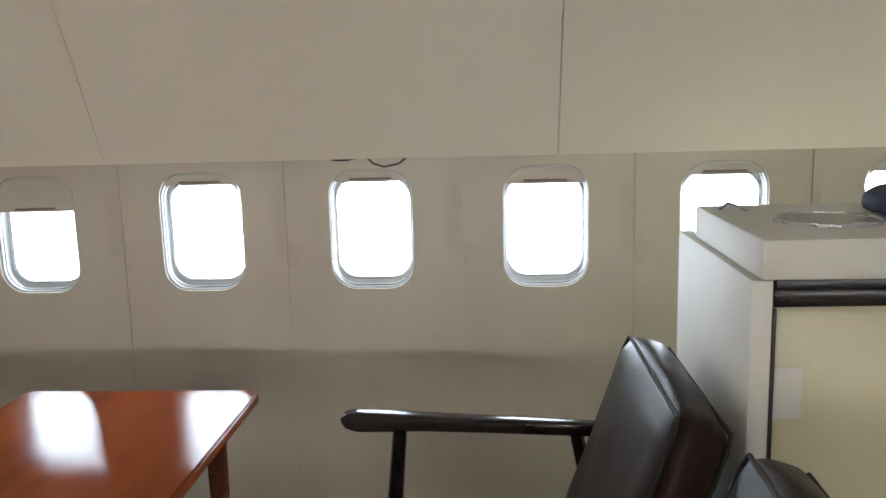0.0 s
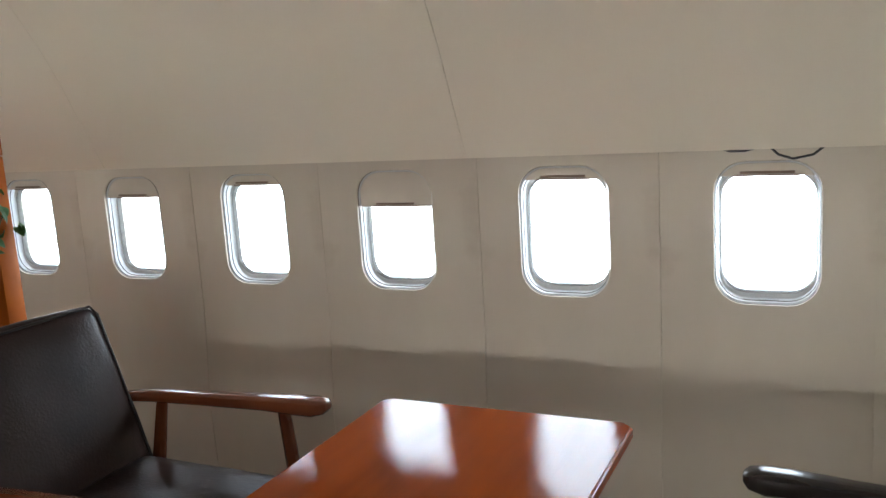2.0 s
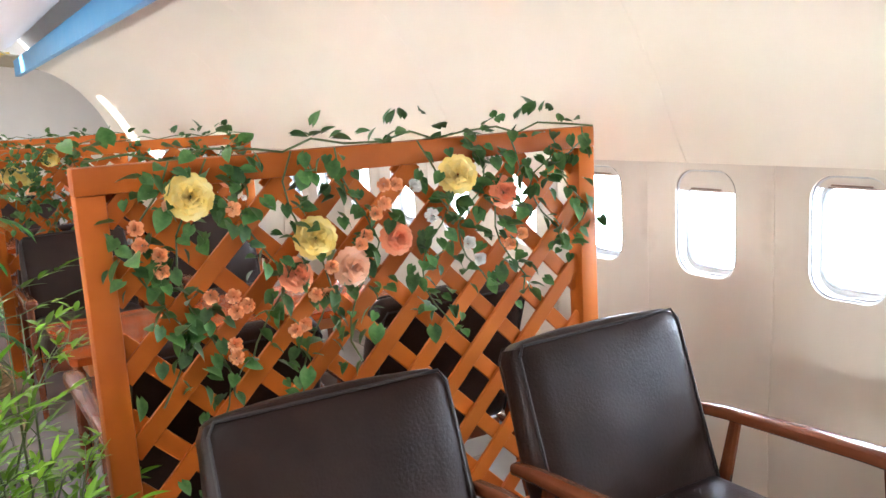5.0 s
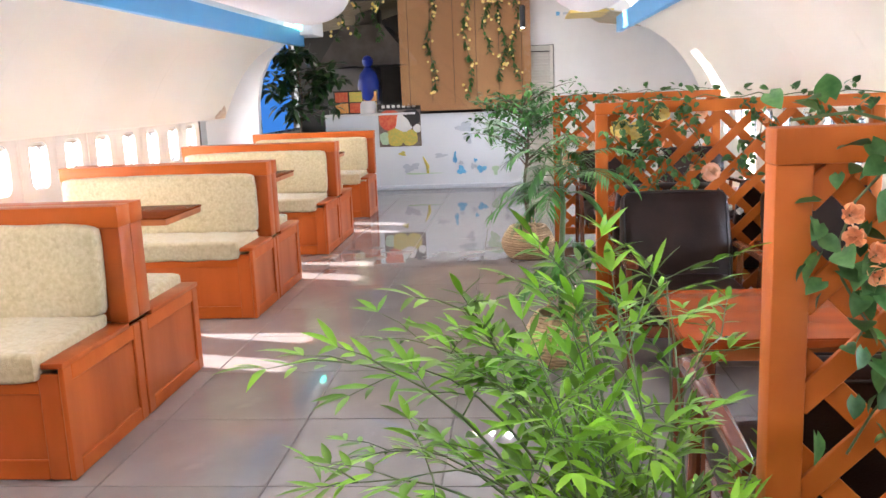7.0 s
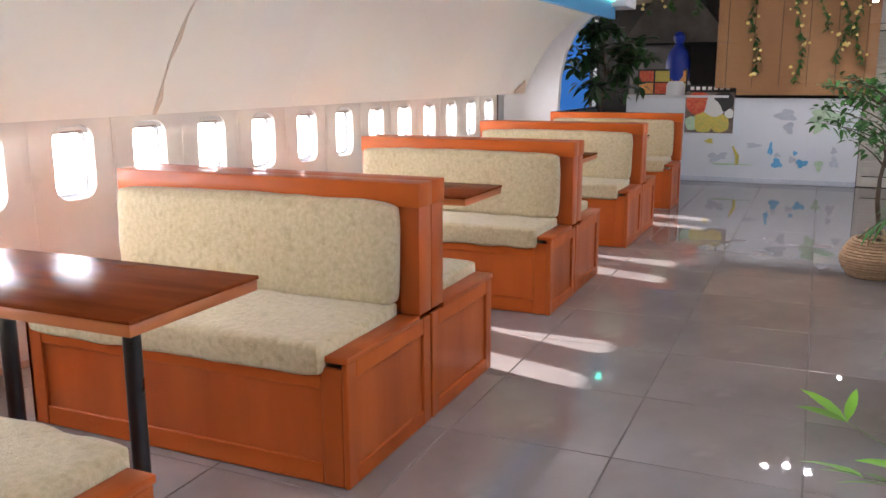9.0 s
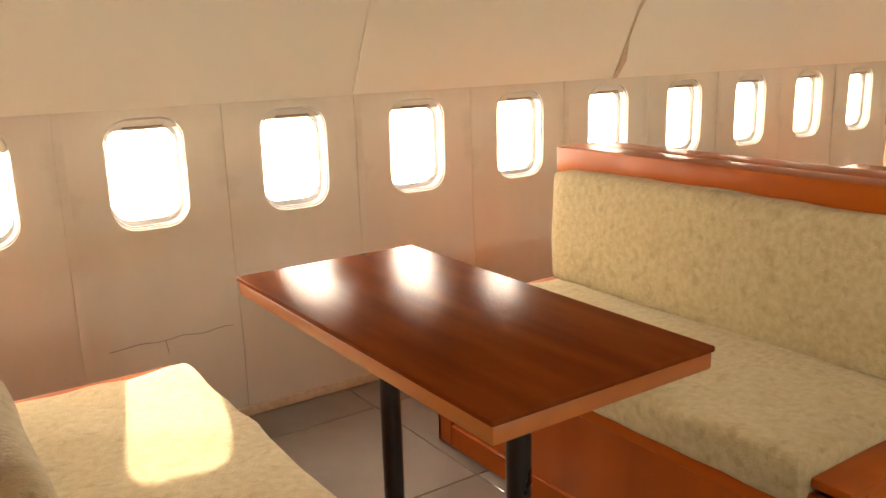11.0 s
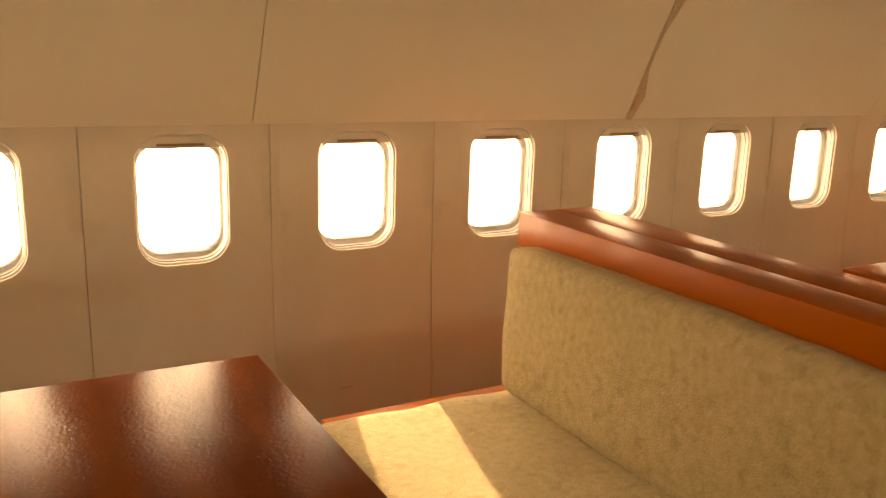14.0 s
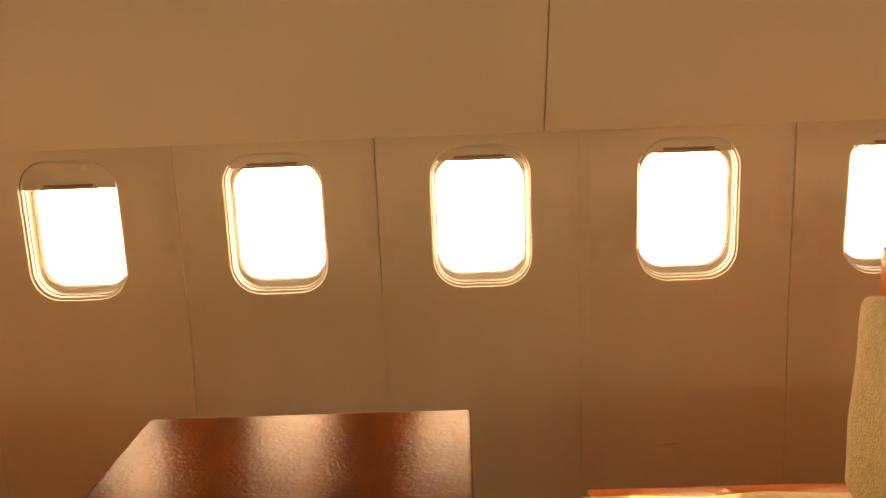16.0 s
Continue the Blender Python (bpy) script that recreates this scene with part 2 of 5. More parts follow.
def part(name, bm, material, parent, label=""):
    ob = obj(name, bm, material, parent)
    if label:
        tagged(ob, label)
    return ob


def thing(name, m, label, category, group=""):
    ob = new(name)
    ob.empty_display_size = 0.1
    ob.matrix_basis = m
    return tagged(ob, label, category, group)


def setting(name, bm, material, label, category, smooth=True):
    return tagged(obj(name, bm, material, None, smooth), label, category, kind="structure")


def box(lo, hi, bevel=0.0, bm=None, segs=2, m=None):
    own = bmesh.new()
    r = bmesh.ops.create_cube(own, size=1.0)
    lo, hi = Vector(lo), Vector(hi)
    for v in own.verts:
        v.co = Vector((lo[i] + (v.co[i] + 0.5) * (hi[i] - lo[i]) for i in range(3)))
    if bevel:
        bmesh.ops.bevel(own, geom=own.edges[:], offset=bevel, segments=segs, affect="EDGES", profile=0.5)
    if m is not None:
        own.transform(m)
    if bm is None:
        return own
    me = bpy.data.meshes.new("tmp")
    own.to_mesh(me)
    own.free()
    bm.from_mesh(me)
    bpy.data.meshes.remove(me)
    return bm


def pad(lo, hi, bevel, cuts=6, puff=0.012, wrinkle=0.006, seed=0, m=None):
    """A soft upholstered block: bevelled, finely cut, swollen in the middle and slightly uneven."""
    bm = bmesh.new()
    bmesh.ops.create_cube(bm, size=1.0)
    bmesh.ops.subdivide_edges(bm, edges=bm.edges[:], cuts=cuts, use_grid_fill=True)
    lo, hi = Vector(lo), Vector(hi)
    size = hi - lo
    off = Vector((seed * 3.7, seed * 1.3, seed * 2.1))
    for v in bm.verts:
        u = v.co * 2
        q = [0, 0, 0]
        for i in range(3):
            h = size[i] / 2
            q[i] = u[i] * h
        # round the corners by pulling back to a rounded box
        inner = [max(-(size[i] / 2 - bevel), min(size[i] / 2 - bevel, q[i])) for i in range(3)]
        d = Vector((q[i] - inner[i] for i in range(3)))
        p = Vector(inner)
        if d.length > 1e-6:
            p = p + d.normalized() * min(bevel, d.length)
        bulge = Vector((u[0] * (1 - u[1] ** 2) * (1 - u[2] ** 2), u[1] * (1 - u[0] ** 2) * (1 - u[2] ** 2), u[2] * (1 - u[0] ** 2) * (1 - u[1] ** 2)))
        p += bulge * puff
        p += noise.noise_vector(p * 9 + off) * wrinkle
        v.co = p + (lo + hi) / 2
    if m is not None:
        bm.transform(m)
    return bm


def tube(points, radii, sides=8, bm=None):
    """A tapered tube along points."""
    bm = bm or bmesh.new()
    pts = [Vector(p) for p in points]
    if not isinstance(radii, (list, tuple)):
        radii = [radii] * len(pts)
    rings = []
    ref = Vector((0.3, 0.2, 1)).normalized()
    for i, p in enumerate(pts):
        d = (pts[min(i + 1, len(pts) - 1)] - pts[max(i - 1, 0)]).normalized()
        a = d.cross(ref)
        if a.length < 1e-3:
            a = d.cross(Vector((1, 0, 0)))
        a.normalize()
        b = d.cross(a)
        rings.append([bm.verts.new(p + (a * math.cos(k * math.tau / sides) + b * math.sin(k * math.tau / sides)) * radii[i]) for k in range(sides)])
    for r, s in zip(rings, rings[1:]):
        for k in range(sides):
            bm.faces.new((r[k], r[(k + 1) % sides], s[(k + 1) % sides], s[k]))
    bm.faces.new(rings[0][::-1])
    bm.faces.new(rings[-1])
    return bm


def lathe(profile, sides=24, bm=None, centre=(0, 0, 0)):
    bm = bm or bmesh.new()
    c = Vector(centre)
    rings = [[bm.verts.new(c + Vector((r * math.cos(k * math.tau / sides), r * math.sin(k * math.tau / sides), z))) for k in range(sides)] for r, z in profile]
    for a, b in zip(rings, rings[1:]):
        for k in range(sides):
            bm.faces.new((a[k], a[(k + 1) % sides], b[(k + 1) % sides], b[k]))
    bm.faces.new(rings[0][::-1])
    bm.faces.new(rings[-1])
    return bm


def outline(w, h, r, n=5, chamfer_top=None):
    """A rounded rectangle, centred, counter-clockwise in x, z."""
    pts = []
    for cx, cz, a0 in ((w / 2 - r, h / 2 - r, 0), (-w / 2 + r, h / 2 - r, 90), (-w / 2 + r, -h / 2 + r, 180), (w / 2 - r, -h / 2 + r, 270)):
        for k in range(n + 1):
            a = radians(a0 + 90 * k / n)
            pts.append((cx + r * math.cos(a), cz + r * math.sin(a)))
    return pts


def extrude_profile(points, x0, x1, bm=None, closed=True):
    """Points in y, z drawn out along x."""
    bm = bm or bmesh.new()
    a = [bm.verts.new((x0, y, z)) for y, z in points]
    b = [bm.verts.new((x1, y, z)) for y, z in points]
    n = len(points)
    for k in range(n if closed else n - 1):
        bm.faces.new((a[k], a[(k + 1) % n], b[(k + 1) % n], b[k]))
    if closed:
        bm.faces.new(a[::-1])
        bm.faces.new(b)
    bmesh.ops.recalc_face_normals(bm, faces=bm.faces[:])
    return bm


def ring_faces(bm, a, b):
    n = len(a)
    for k in range(n):
        bm.faces.new((a[k], a[(k + 1) % n], b[(k + 1) % n], b[k]))


# ---- setting: floor, walls, ceilings ----
ground = setting("ground", box((-400, -400, -1.3), (400, 400, -1.2)), M_GROUND, "pale open ground outside the aircraft windows", "ground")
floor = setting("floor", box((-12.6, -1.7, -0.12), (X_BACK, 5.0, -0.004)), M_GROUT, "glossy beige square tiles with dark joints", "floor")


def wall_panel():
    """One lining panel, one window pitch wide, with its rounded opening. y = 0 is the inner face, outwards is +y."""
    bm = bmesh.new()
    w = PITCH / 2 - 0.0008
    zc, hw, hh = 0.8905, 0.247, 0.357
    o = outline(hw, hh, 0.075, 6)
    zb = 0.62
    hole = [bm.verts.new((x, 0, zc + z)) for x, z in o]
    rim = [bm.verts.new((x, 0.075, zc + z)) for x, z in o]
    outer = [bm.verts.new(p) for p in ((w, 0, 1.13), (-w, 0, 1.13), (-w, -0.004, zb), (w, -0.004, zb))]
    edges = [bm.edges.new((hole[k], hole[(k + 1) % len(hole)])) for k in range(len(hole))]
    edges += [bm.edges.new((outer[k], outer[(k + 1) % 4])) for k in range(4)]
    bmesh.ops.triangle_fill(bm, edges=edges, use_beauty=True, use_dissolve=False)
    ring_faces(bm, hole, rim)
    low = [bm.verts.new((-w, -0.028, 0.30)), bm.verts.new((w, -0.028, 0.30))]
    base = [bm.verts.new((-w, -0.02, 0.0)), bm.verts.new((w, -0.02, 0.0))]
    rows = [(outer[2], outer[3])] + [(bm.verts.new((-w, y, z)), bm.verts.new((w, y, z))) for y, z in ((-0.0105, 0.52), (-0.018, 0.41))] + [tuple(low)]
    for (a, b), (c, d) in zip(rows, rows[1:]):
        bm.faces.new((a, b, d, c))
    bm.faces.new((low[0], low[1], base[1], base[0]))
    # thickness at the side joints
    back = [bm.verts.new((x, 0.02, z)) for x, z in ((w, 1.13), (w, 0.0), (-w, 1.13), (-w, 0.0))]
    bm.faces.new((outer[0], back[0], back[1], base[1], low[1], rows[2][1], rows[1][1], outer[3]))
    bm.faces.new((outer[1], outer[2], rows[1][0], rows[2][0], low[0], base[0], back[3], back[2]))
    bmesh.ops.recalc_face_normals(bm, faces=bm.faces[:])
    return bm


def ring_strip(steps):
    """A stepped ring round the opening: rows of width, height, corner radius and depth behind the lining."""
    bm = bmesh.new()
    rings = []
    for w, h, r, y in steps:
        shift = 0.0 if h > 0.34 else -(0.3575 - h) * 0.06
        rings.append([bm.verts.new((x, y, 0.8905 + z + shift)) for x, z in outline(w, h, r, 6)])
    for a, b in zip(rings, rings[1:]):
        ring_faces(bm, a, b)
    bmesh.ops.recalc_face_normals(bm, faces=bm.faces[:])
    return bm


FLANGE = ((0.2475, 0.3575, 0.075, -0.0035), (0.2445, 0.3545, 0.0735, -0.0045), (0.2420, 0.3520, 0.0722, 0.001))
GROOVE = ((0.2420, 0.3520, 0.0722, 0.001), (0.2408, 0.3508, 0.0718, 0.004))
BEZEL = ((0.2408, 0.3508, 0.0718, 0.004), (0.236, 0.343, 0.0705, 0.006), (0.2340, 0.339, 0.070, 0.016))
GASKET = ((0.2340, 0.339, 0.070, 0.016), (0.2312, 0.3345, 0.0685, 0.018))
INNER = ((0.2312, 0.3345, 0.0685, 0.018), (0.228, 0.330, 0.067, 0.033), (0.2220, 0.304, 0.0610, 0.037))
SEAL = ((0.2220, 0.304, 0.0610, 0.037), (0.2195, 0.298, 0.059, 0.040), (0.217, 0.294, 0.058, 0.056))


def pane_mesh():
    bm = bmesh.new()
    a = [bm.verts.new((x, 0.054, 0.89 + z)) for x, z in outline(0.225, 0.30, 0.058, 6)]
    b = [bm.verts.new((x, 0.058, 0.89 + z)) for x, z in outline(0.225, 0.30, 0.058, 6)]
    ring_faces(bm, a, b)
    bm.faces.new(a[::-1])
    bm.faces.new(b)
    return bm


def shade_mesh(drop):
    """A pull-down blind: drop is how far its lip hangs below the top of the pane."""
    zt, zb = 1.064, 1.030 - drop
    bm = box((-0.1165, 0.009, zb), (0.1165, 0.0135, zt), 0.0015)
    return bm


def shade_lip(drop):
    zb = 1.030 - drop
    bm = box((-0.062, 0.002, zb + 0.006), (0.062, 0.0095, zb + 0.012), 0.002)
    return box((-0.074, 0.0065, zb - 0.0005), (0.074, 0.0125, zb + 0.0035), 0.0015, bm)


def mesh_of(bm, material, smooth=True):
    ob = obj("tmp", bm, material, None, smooth)
    me = ob.data
    bpy.data.objects.remove(ob)
    return me


PANEL_MESH = mesh_of(wall_panel(), M_WALL)
BATTEN_MESH = mesh_of(extrude_profile([(0.0, 1.125), (-0.004, 1.125), (-0.008, 0.62), (-0.0145, 0.52), (-0.022, 0.41), (-0.032, 0.30), (-0.024, 0.002), (0.0, 0.002)], PITCH / 2 - 0.0135, PITCH / 2 + 0.0135), M_WALL, False)
# Unseen dark strip added behind the joints: stops stray lamp light, darkens the gaps.
LIGHT_STOP_MESH = mesh_of(box((PITCH / 2 - 0.10, 0.0205, 0.01), (PITCH / 2 + 0.10, 0.09, 1.115)), M_DARK, False)
RING_MESHES = [(n_, mesh_of(ring_strip(st_), m_)) for n_, st_, m_ in (("flange", FLANGE, M_WALL), ("groove", GROOVE, M_DARK), ("bezel", BEZEL, M_FRAME), ("gasket", GASKET, M_DARK), ("inner_frame", INNER, M_FRAME), ("seal", SEAL, M_SEALGREY))]
PANE_MESH = mesh_of(pane_mesh(), M_GLASS)
SHADES = {d: (mesh_of(shade_mesh(d), M_SHADE), mesh_of(shade_lip(d), M_LIP)) for d in (0.0, 0.015, 0.035, 0.07)}


def child(name, me, parent, label=""):
    ob = new(name, me)
    ob.parent = parent
    return tagged(ob, label) if label else ob


wall_l = setting("wall_north", box((X_END, Y_L + 0.10, 0.0), (X_BACK, Y_L + 0.12, 0.60)), M_WHITE, "cream plastic cabin wall lining with window row", "wall")
wall_r = setting("wall_south", box((X_END, Y_R - 0.12, 0.0), (X_BACK, Y_R - 0.10, 0.60)), M_WHITE, "cream plastic cabin wall lining with window row", "wall")
lamp_l = bpy.data.lights.new("window_daylight_north", "AREA")
lamp_r = bpy.data.lights.new("window_daylight_south", "AREA")
for data, watts, col in ((lamp_l, WINDOW_WATTS_L, (0.78, 0.90, 1.0)), (lamp_r, WINDOW_WATTS_R, (1.0, 0.97, 0.92))):
    data.shape, data.size, data.size_y, data.energy, data.color = "RECTANGLE", 0.29, 0.37, watts, col
    data.spread = radians(150)
count = 0
for side, x0, yw, turn, wall, lamp in (("l", LEFT0, Y_L, 0, wall_l, lamp_l), ("r", RIGHT0, Y_R, 180, wall_r, lamp_r)):
    for k in range(-30, 30):
        x = x0 + k * PITCH
        if not X_END + 0.2 < x < X_BACK - 0.2:
            continue
        m = pose(x, yw, 0, 0, 0, turn)
        p = child("panel", PANEL_MESH, wall)
        p.matrix_basis = m
        st = child("light_stop", LIGHT_STOP_MESH, wall)
        st.matrix_basis = m
        if k % 2 == 0:
            bt = child("batten", BATTEN_MESH, wall)
            bt.matrix_basis = m
        count += 1
        drop = 0.0
        if side == "l":
            drop = {-2: 0.07, -4: 0.035, 1: 0.015, 4: 0.015}.get(k, 0.0)
        else:
            drop = {2: 0.035, 6: 0.015}.get(k, 0.0)
        win = new("window_%d" % count)
        win.matrix_basis = m
        tagged(win, "rounded aircraft window with stepped white surround" + (" and half-lowered shade" if drop > 0.03 else ""), "window", "cabin windows", "structure")
        for ring_name, ring_me in RING_MESHES:
            child(ring_name, ring_me, win)
        pane = child("pane", PANE_MESH, win)
        pane.visible_shadow = False
        sh = child("shade", SHADES[drop][0], win)
        child("lip", SHADES[drop][1], sh, "dark pull lip of the shade")
        if -7.3 < x < 5.2:
            la = new("window_daylight", lamp)
            s = 1 if side == "l" else -1
            la.matrix_world = look((x, yw + s * 0.082, 0.89), (x, yw - s, 0.89))

# the sheet behind the lining, above and below the openings, and strips between them
for side, yw, s in (("north", Y_L, 1), ("south", Y_R, -1)):
    ya, yb = sorted((yw + s * 0.022, yw + s * 0.10))
    skin = setting("wall_skin_" + side, box((X_END, ya, 0.0), (X_BACK, yb, 0.70)), M_WHITE, "outer wall below the cabin windows", "wall")
    setting("wall_head_" + side, box((X_END, ya, 1.075), (X_BACK, yb, 1.6)), M_WHITE, "outer wall above the cabin windows", "wall")


def side_of(off, s):
    return Y_MID + s * off


# upper side panels: a curved shell in lengths with fine joints
ARC = [(2.752, 1.108), (2.715, 1.18), (2.672, 1.27), (2.625, 1.37), (2.57, 1.47), (2.50, 1.575), (2.41, 1.69), (2.29, 1.80), (2.13, 1.905), (1.95, 1.985), (1.87, 2.01)]
JOINTS_L = [X_END, -6.40, -5.17, -3.94, -2.71, -1.48, -0.25, 0.985, 2.227, 3.455, 4.69, X_BACK]
JOINTS_R = [X_END, -6.48, -5.26, -4.04, -2.82, -1.60, -0.379, 0.84, 2.06, 3.28, 4.5, X_BACK]
for side, s, joints in (("north", 1, JOINTS_L), ("south", -1, JOINTS_R)):
    upper = new("upper_wall_" + side)
    tagged(upper, "curved cream upper side panels with thin joints", "wall panel", "", "structure")
    for a, b in zip(joints, joints[1:]):
        prof = [(side_of(o, s), z) for o, z in ARC] + [(side_of(o + 0.02, s), z + 0.015) for o, z in ARC[::-1]]
        part("panel", extrude_profile(prof, a + 0.0010, b - 0.0010), M_PANEL, upper)
        # Brown strip added behind each open joint: the gap's shade as colour.
        strip = [(side_of(o + 0.022, s), z + 0.017) for o, z in ARC] + [(side_of(o + 0.03, s), z + 0.024) for o, z in ARC[::-1]]
        if b < X_BACK:
            part("joint_shade_strip", extrude_profile(strip, b - 0.02, b + 0.02), M_LIP, upper)
    setting("ledge_" + side,
            box((X_END + 0.01, min(side_of(2.76, s), side_of(2.95, s)), 1.122), (X_BACK, max(side_of(2.76, s), side_of(2.95, s)), 1.132)),
            M_WALL, "narrow underside of the upper panels", "trim")
    # blue band along the top
    setting("trim_blue_" + side, box((X_END - 0.25, min(side_of(1.80, s), side_of(1.86, s)), 1.90), (X_BACK, max(side_of(1.80, s), side_of(1.86, s)), 2.075), 0.006),
            M_BLUE, "light blue painted band under the ceiling", "trim")
    # rounded overhead locker
    prof = [(side_of(1.36 + 0.43 * math.cos(a), s), 2.36 + 0.36 * math.sin(a)) for a in [k * math.tau / 28 for k in range(28)]]
    bm = bmesh.new()
    rings = []
    for x, f in ((X_BACK, 1.0), (-5.9, 1.0), (-6.2, 0.96), (-6.45, 0.86), (-6.6, 0.70), (-6.68, 0.4)):
        rings.append([bm.verts.new((x, side_of(1.36, s) + (y - side_of(1.36, s)) * f, 2.36 + (z - 2.36) * f)) for y, z in prof])
    for a, b in zip(rings, rings[1:]):
        ring_faces(bm, a, b)
    bm.faces.new(rings[-1])
    bmesh.ops.recalc_face_normals(bm, faces=bm.faces[:])
    setting("overhead_locker_" + side, bm, M_BIN, "rounded pinkish white overhead locker row", "overhead locker")

prof = [(side_of(1.9 * math.cos(a), 1), 2.05 + 0.62 * math.sin(a)) for a in [math.pi * k / 20 for k in range(21)]]
setting("ceiling", extrude_profile(prof + [(y, z + 0.05) for y, z in prof[::-1]], X_END + 0.3, X_BACK), M_WHITE, "white arched cabin ceiling", "ceiling")
setting("wall_east", box((X_BACK, -1.8, 0), (X_BACK + 0.1, 5.1, 3.0)), M_WHITE, "plain white rear wall", "wall")

# ---- setting: the annexe beyond the cabin ----
def bulkhead(s):
    pts = [(2.98, 0.0), (2.36, 0.0), (2.35, 1.0), (2.335, 1.30), (2.28, 1.55), (2.17, 1.76), (2.0, 1.92), (1.86, 2.0), (1.86, 2.3), (2.98, 2.3)]
    return extrude_profile([(side_of(o, s), z) for o, z in pts], X_END - 0.10, X_END)


setting("wall_bulkhead", bulkhead(-1), M_WHITE, "white bulkhead with a curved inner edge", "wall")
# corrugated gable roof
for s, yellow in ((1, True), (-1, False)):
    bm = bmesh.new()
    nx = 90
    cols = []
    for i in range(nx + 1):
        x = X_END - 0.2 - 5.0 * i / nx
        dz = 0.018 * math.sin(i * 1.55)
        cols.append([bm.verts.new((x, side_of(o, s), z + dz)) for o, z in (((0, 3.12), (0.9, 2.62), (1.75, 2.13), (3.2, 1.95)) if s > 0 else ((0, 3.12), (0.9, 2.78), (1.75, 2.52), (3.3, 2.34)))])
    for a, b in zip(cols, cols[1:]):
        for k in range(3):
            bm.faces.new((a[k], a[k + 1], b[k + 1], b[k]))
    setting("ceiling_gable_" + ("north" if s > 0 else "south"), bm, M_ROOF, "corrugated beige roof sheets seen from below", "ceiling")
setting("ceiling_yellow", box((-8.6, 2.95, 2.14), (-7.75, 3.45, 2.17), m=None), M_YROOF, "yellow corrugated sheet under the roof", "ceiling")
setting("wall_annexe_north", box((-12.5, 4.72, 0), (X_END, 4.82, 2.6)), M_WHITE, "white annexe wall", "wall")
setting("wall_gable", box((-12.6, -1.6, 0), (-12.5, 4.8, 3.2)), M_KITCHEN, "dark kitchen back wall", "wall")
arch = [(side_of(1.9 * math.cos(a), 1), 2.07 + 0.62 * math.sin(a)) for a in [math.pi * k / 20 for k in range(21)]]
setting("wall_behind_cabin", extrude_profile(arch + [(side_of(-2.0, 1), 3.3), (side_of(2.0, 1), 3.3)], X_END + 0.28, X_END + 0.38), M_WHITE, "white infill above the cabin end", "wall", False)
# south annexe wall with an opening to the sky
bm = box((-12.5, -1.55, 0), (X_END - 0.1, -1.45, 0.76))
box((-12.5, -1.55, 2.24), (X_END - 0.1, -1.45, 2.6), 0, bm)
box((-8.05, -1.55, 0.76), (X_END - 0.1, -1.45, 2.24), 0, bm)
setting("wall_annexe_south", bm, M_WHITE, "white annexe wall with a wide window opening", "wall", False)
win = new("window_annexe")
tagged(win, "wide window showing clear blue sky", "window", "", "structure")
bm = box((-12.5, -1.53, 0.76), (-8.05, -1.47, 0.80))
box((-12.5, -1.53, 2.20), (-8.05, -1.47, 2.24), 0, bm)
for x in (-12.5, -10.2, -8.1):
    box((x, -1.53, 0.80), (x + 0.05, -1.47, 2.20), 0, bm)
part("frame", bm, M_METAL, win)
# Unseen slab, added only to block the sun at the annexe opening.
setting("sun_block_annexe", box((-13.5, -6.0, 2.30), (X_END - 0.4, -1.56, 2.36)), M_WHITE, "unseen slab added to keep the sun out of the annexe", "canopy")
setting("backdrop", box((-24.0, -3.1, -1.0), (-13.2, -3.0, 3.6)), mat("clear_sky", (0.05, 0.26, 0.72), 0.9, emit=0.06, rvar=0), "plain blue sky beyond the annexe window", "backdrop")
# partition right of the counter, with a louvred door
bm = box((-9.38, 2.84, 0), (-9.28, 4.72, 2.6))
box((-9.38, 2.43, 1.88), (-9.28, 2.84, 2.75), 0, bm)
setting("wall_partition", bm, M_WHITE, "white partition wall beside the counter", "wall", False)
door = new("door_louvred")
tagged(door, "closed grey-beige louvred door", "door", "", "structure")
bm = box((-9.36, 2.44, 0.01), (-9.31, 2.49, 1.87), 0.004)
box((-9.36, 2.78, 0.01), (-9.31, 2.83, 1.87), 0.004, bm)
box((-9.36, 2.49, 1.80), (-9.31, 2.78, 1.87), 0.004, bm)
box((-9.36, 2.49, 0.01), (-9.31, 2.78, 0.12), 0.004, bm)
part("frame", bm, M_LOUVRE, door)
me = mesh_of(box((-0.02, 2.492, -0.018), (0.0, 2.778, 0.018), 0, None, 1, None), M_LOUVRE, False)
for i in range(44):
    sl = child("slat", me, door)
    sl.matrix_basis = pose(-9.325, 0, 0.15 + i * 0.0375, 0, 20, 0)

# ---- window seats: booth benches on the south side ----
def framed_panel(parent, name, m, x0, x1, z0, z1, t, rail):
    """A sunk field with its stiles and rails, in x and z, front face at y = 0, thickness t behind it (+y)."""
    e = 0.003
    def piece(lo, hi, bev):
        bm = box(lo, hi, bev, None, 1, m)
        bmesh.ops.recalc_face_normals(bm, faces=bm.faces[:])
        return bm
    field = part(name, piece((x0 + rail - 0.002, 0.012, z0 + rail - 0.002), (x1 - rail + 0.002, t, z1 - rail + 0.002), 0), M_BENCH, parent)
    part("stile", piece((x0, 0, z0), (x0 + rail, t, z1), e), M_BENCH, field)
    part("stile", piece((x1 - rail, 0, z0), (x1, t, z1), e), M_BENCH, field)
    part("rail", piece((x0 + rail, 0.001, z0), (x1 - rail, t, z0 + rail), e), M_BENCH_H, field)
    part("rail", piece((x0 + rail, 0.001, z1 - rail), (x1 - rail, t, z1), e), M_BENCH_H, field)


Y_AISLE, Y_WALLEND = 0.705, -0.676


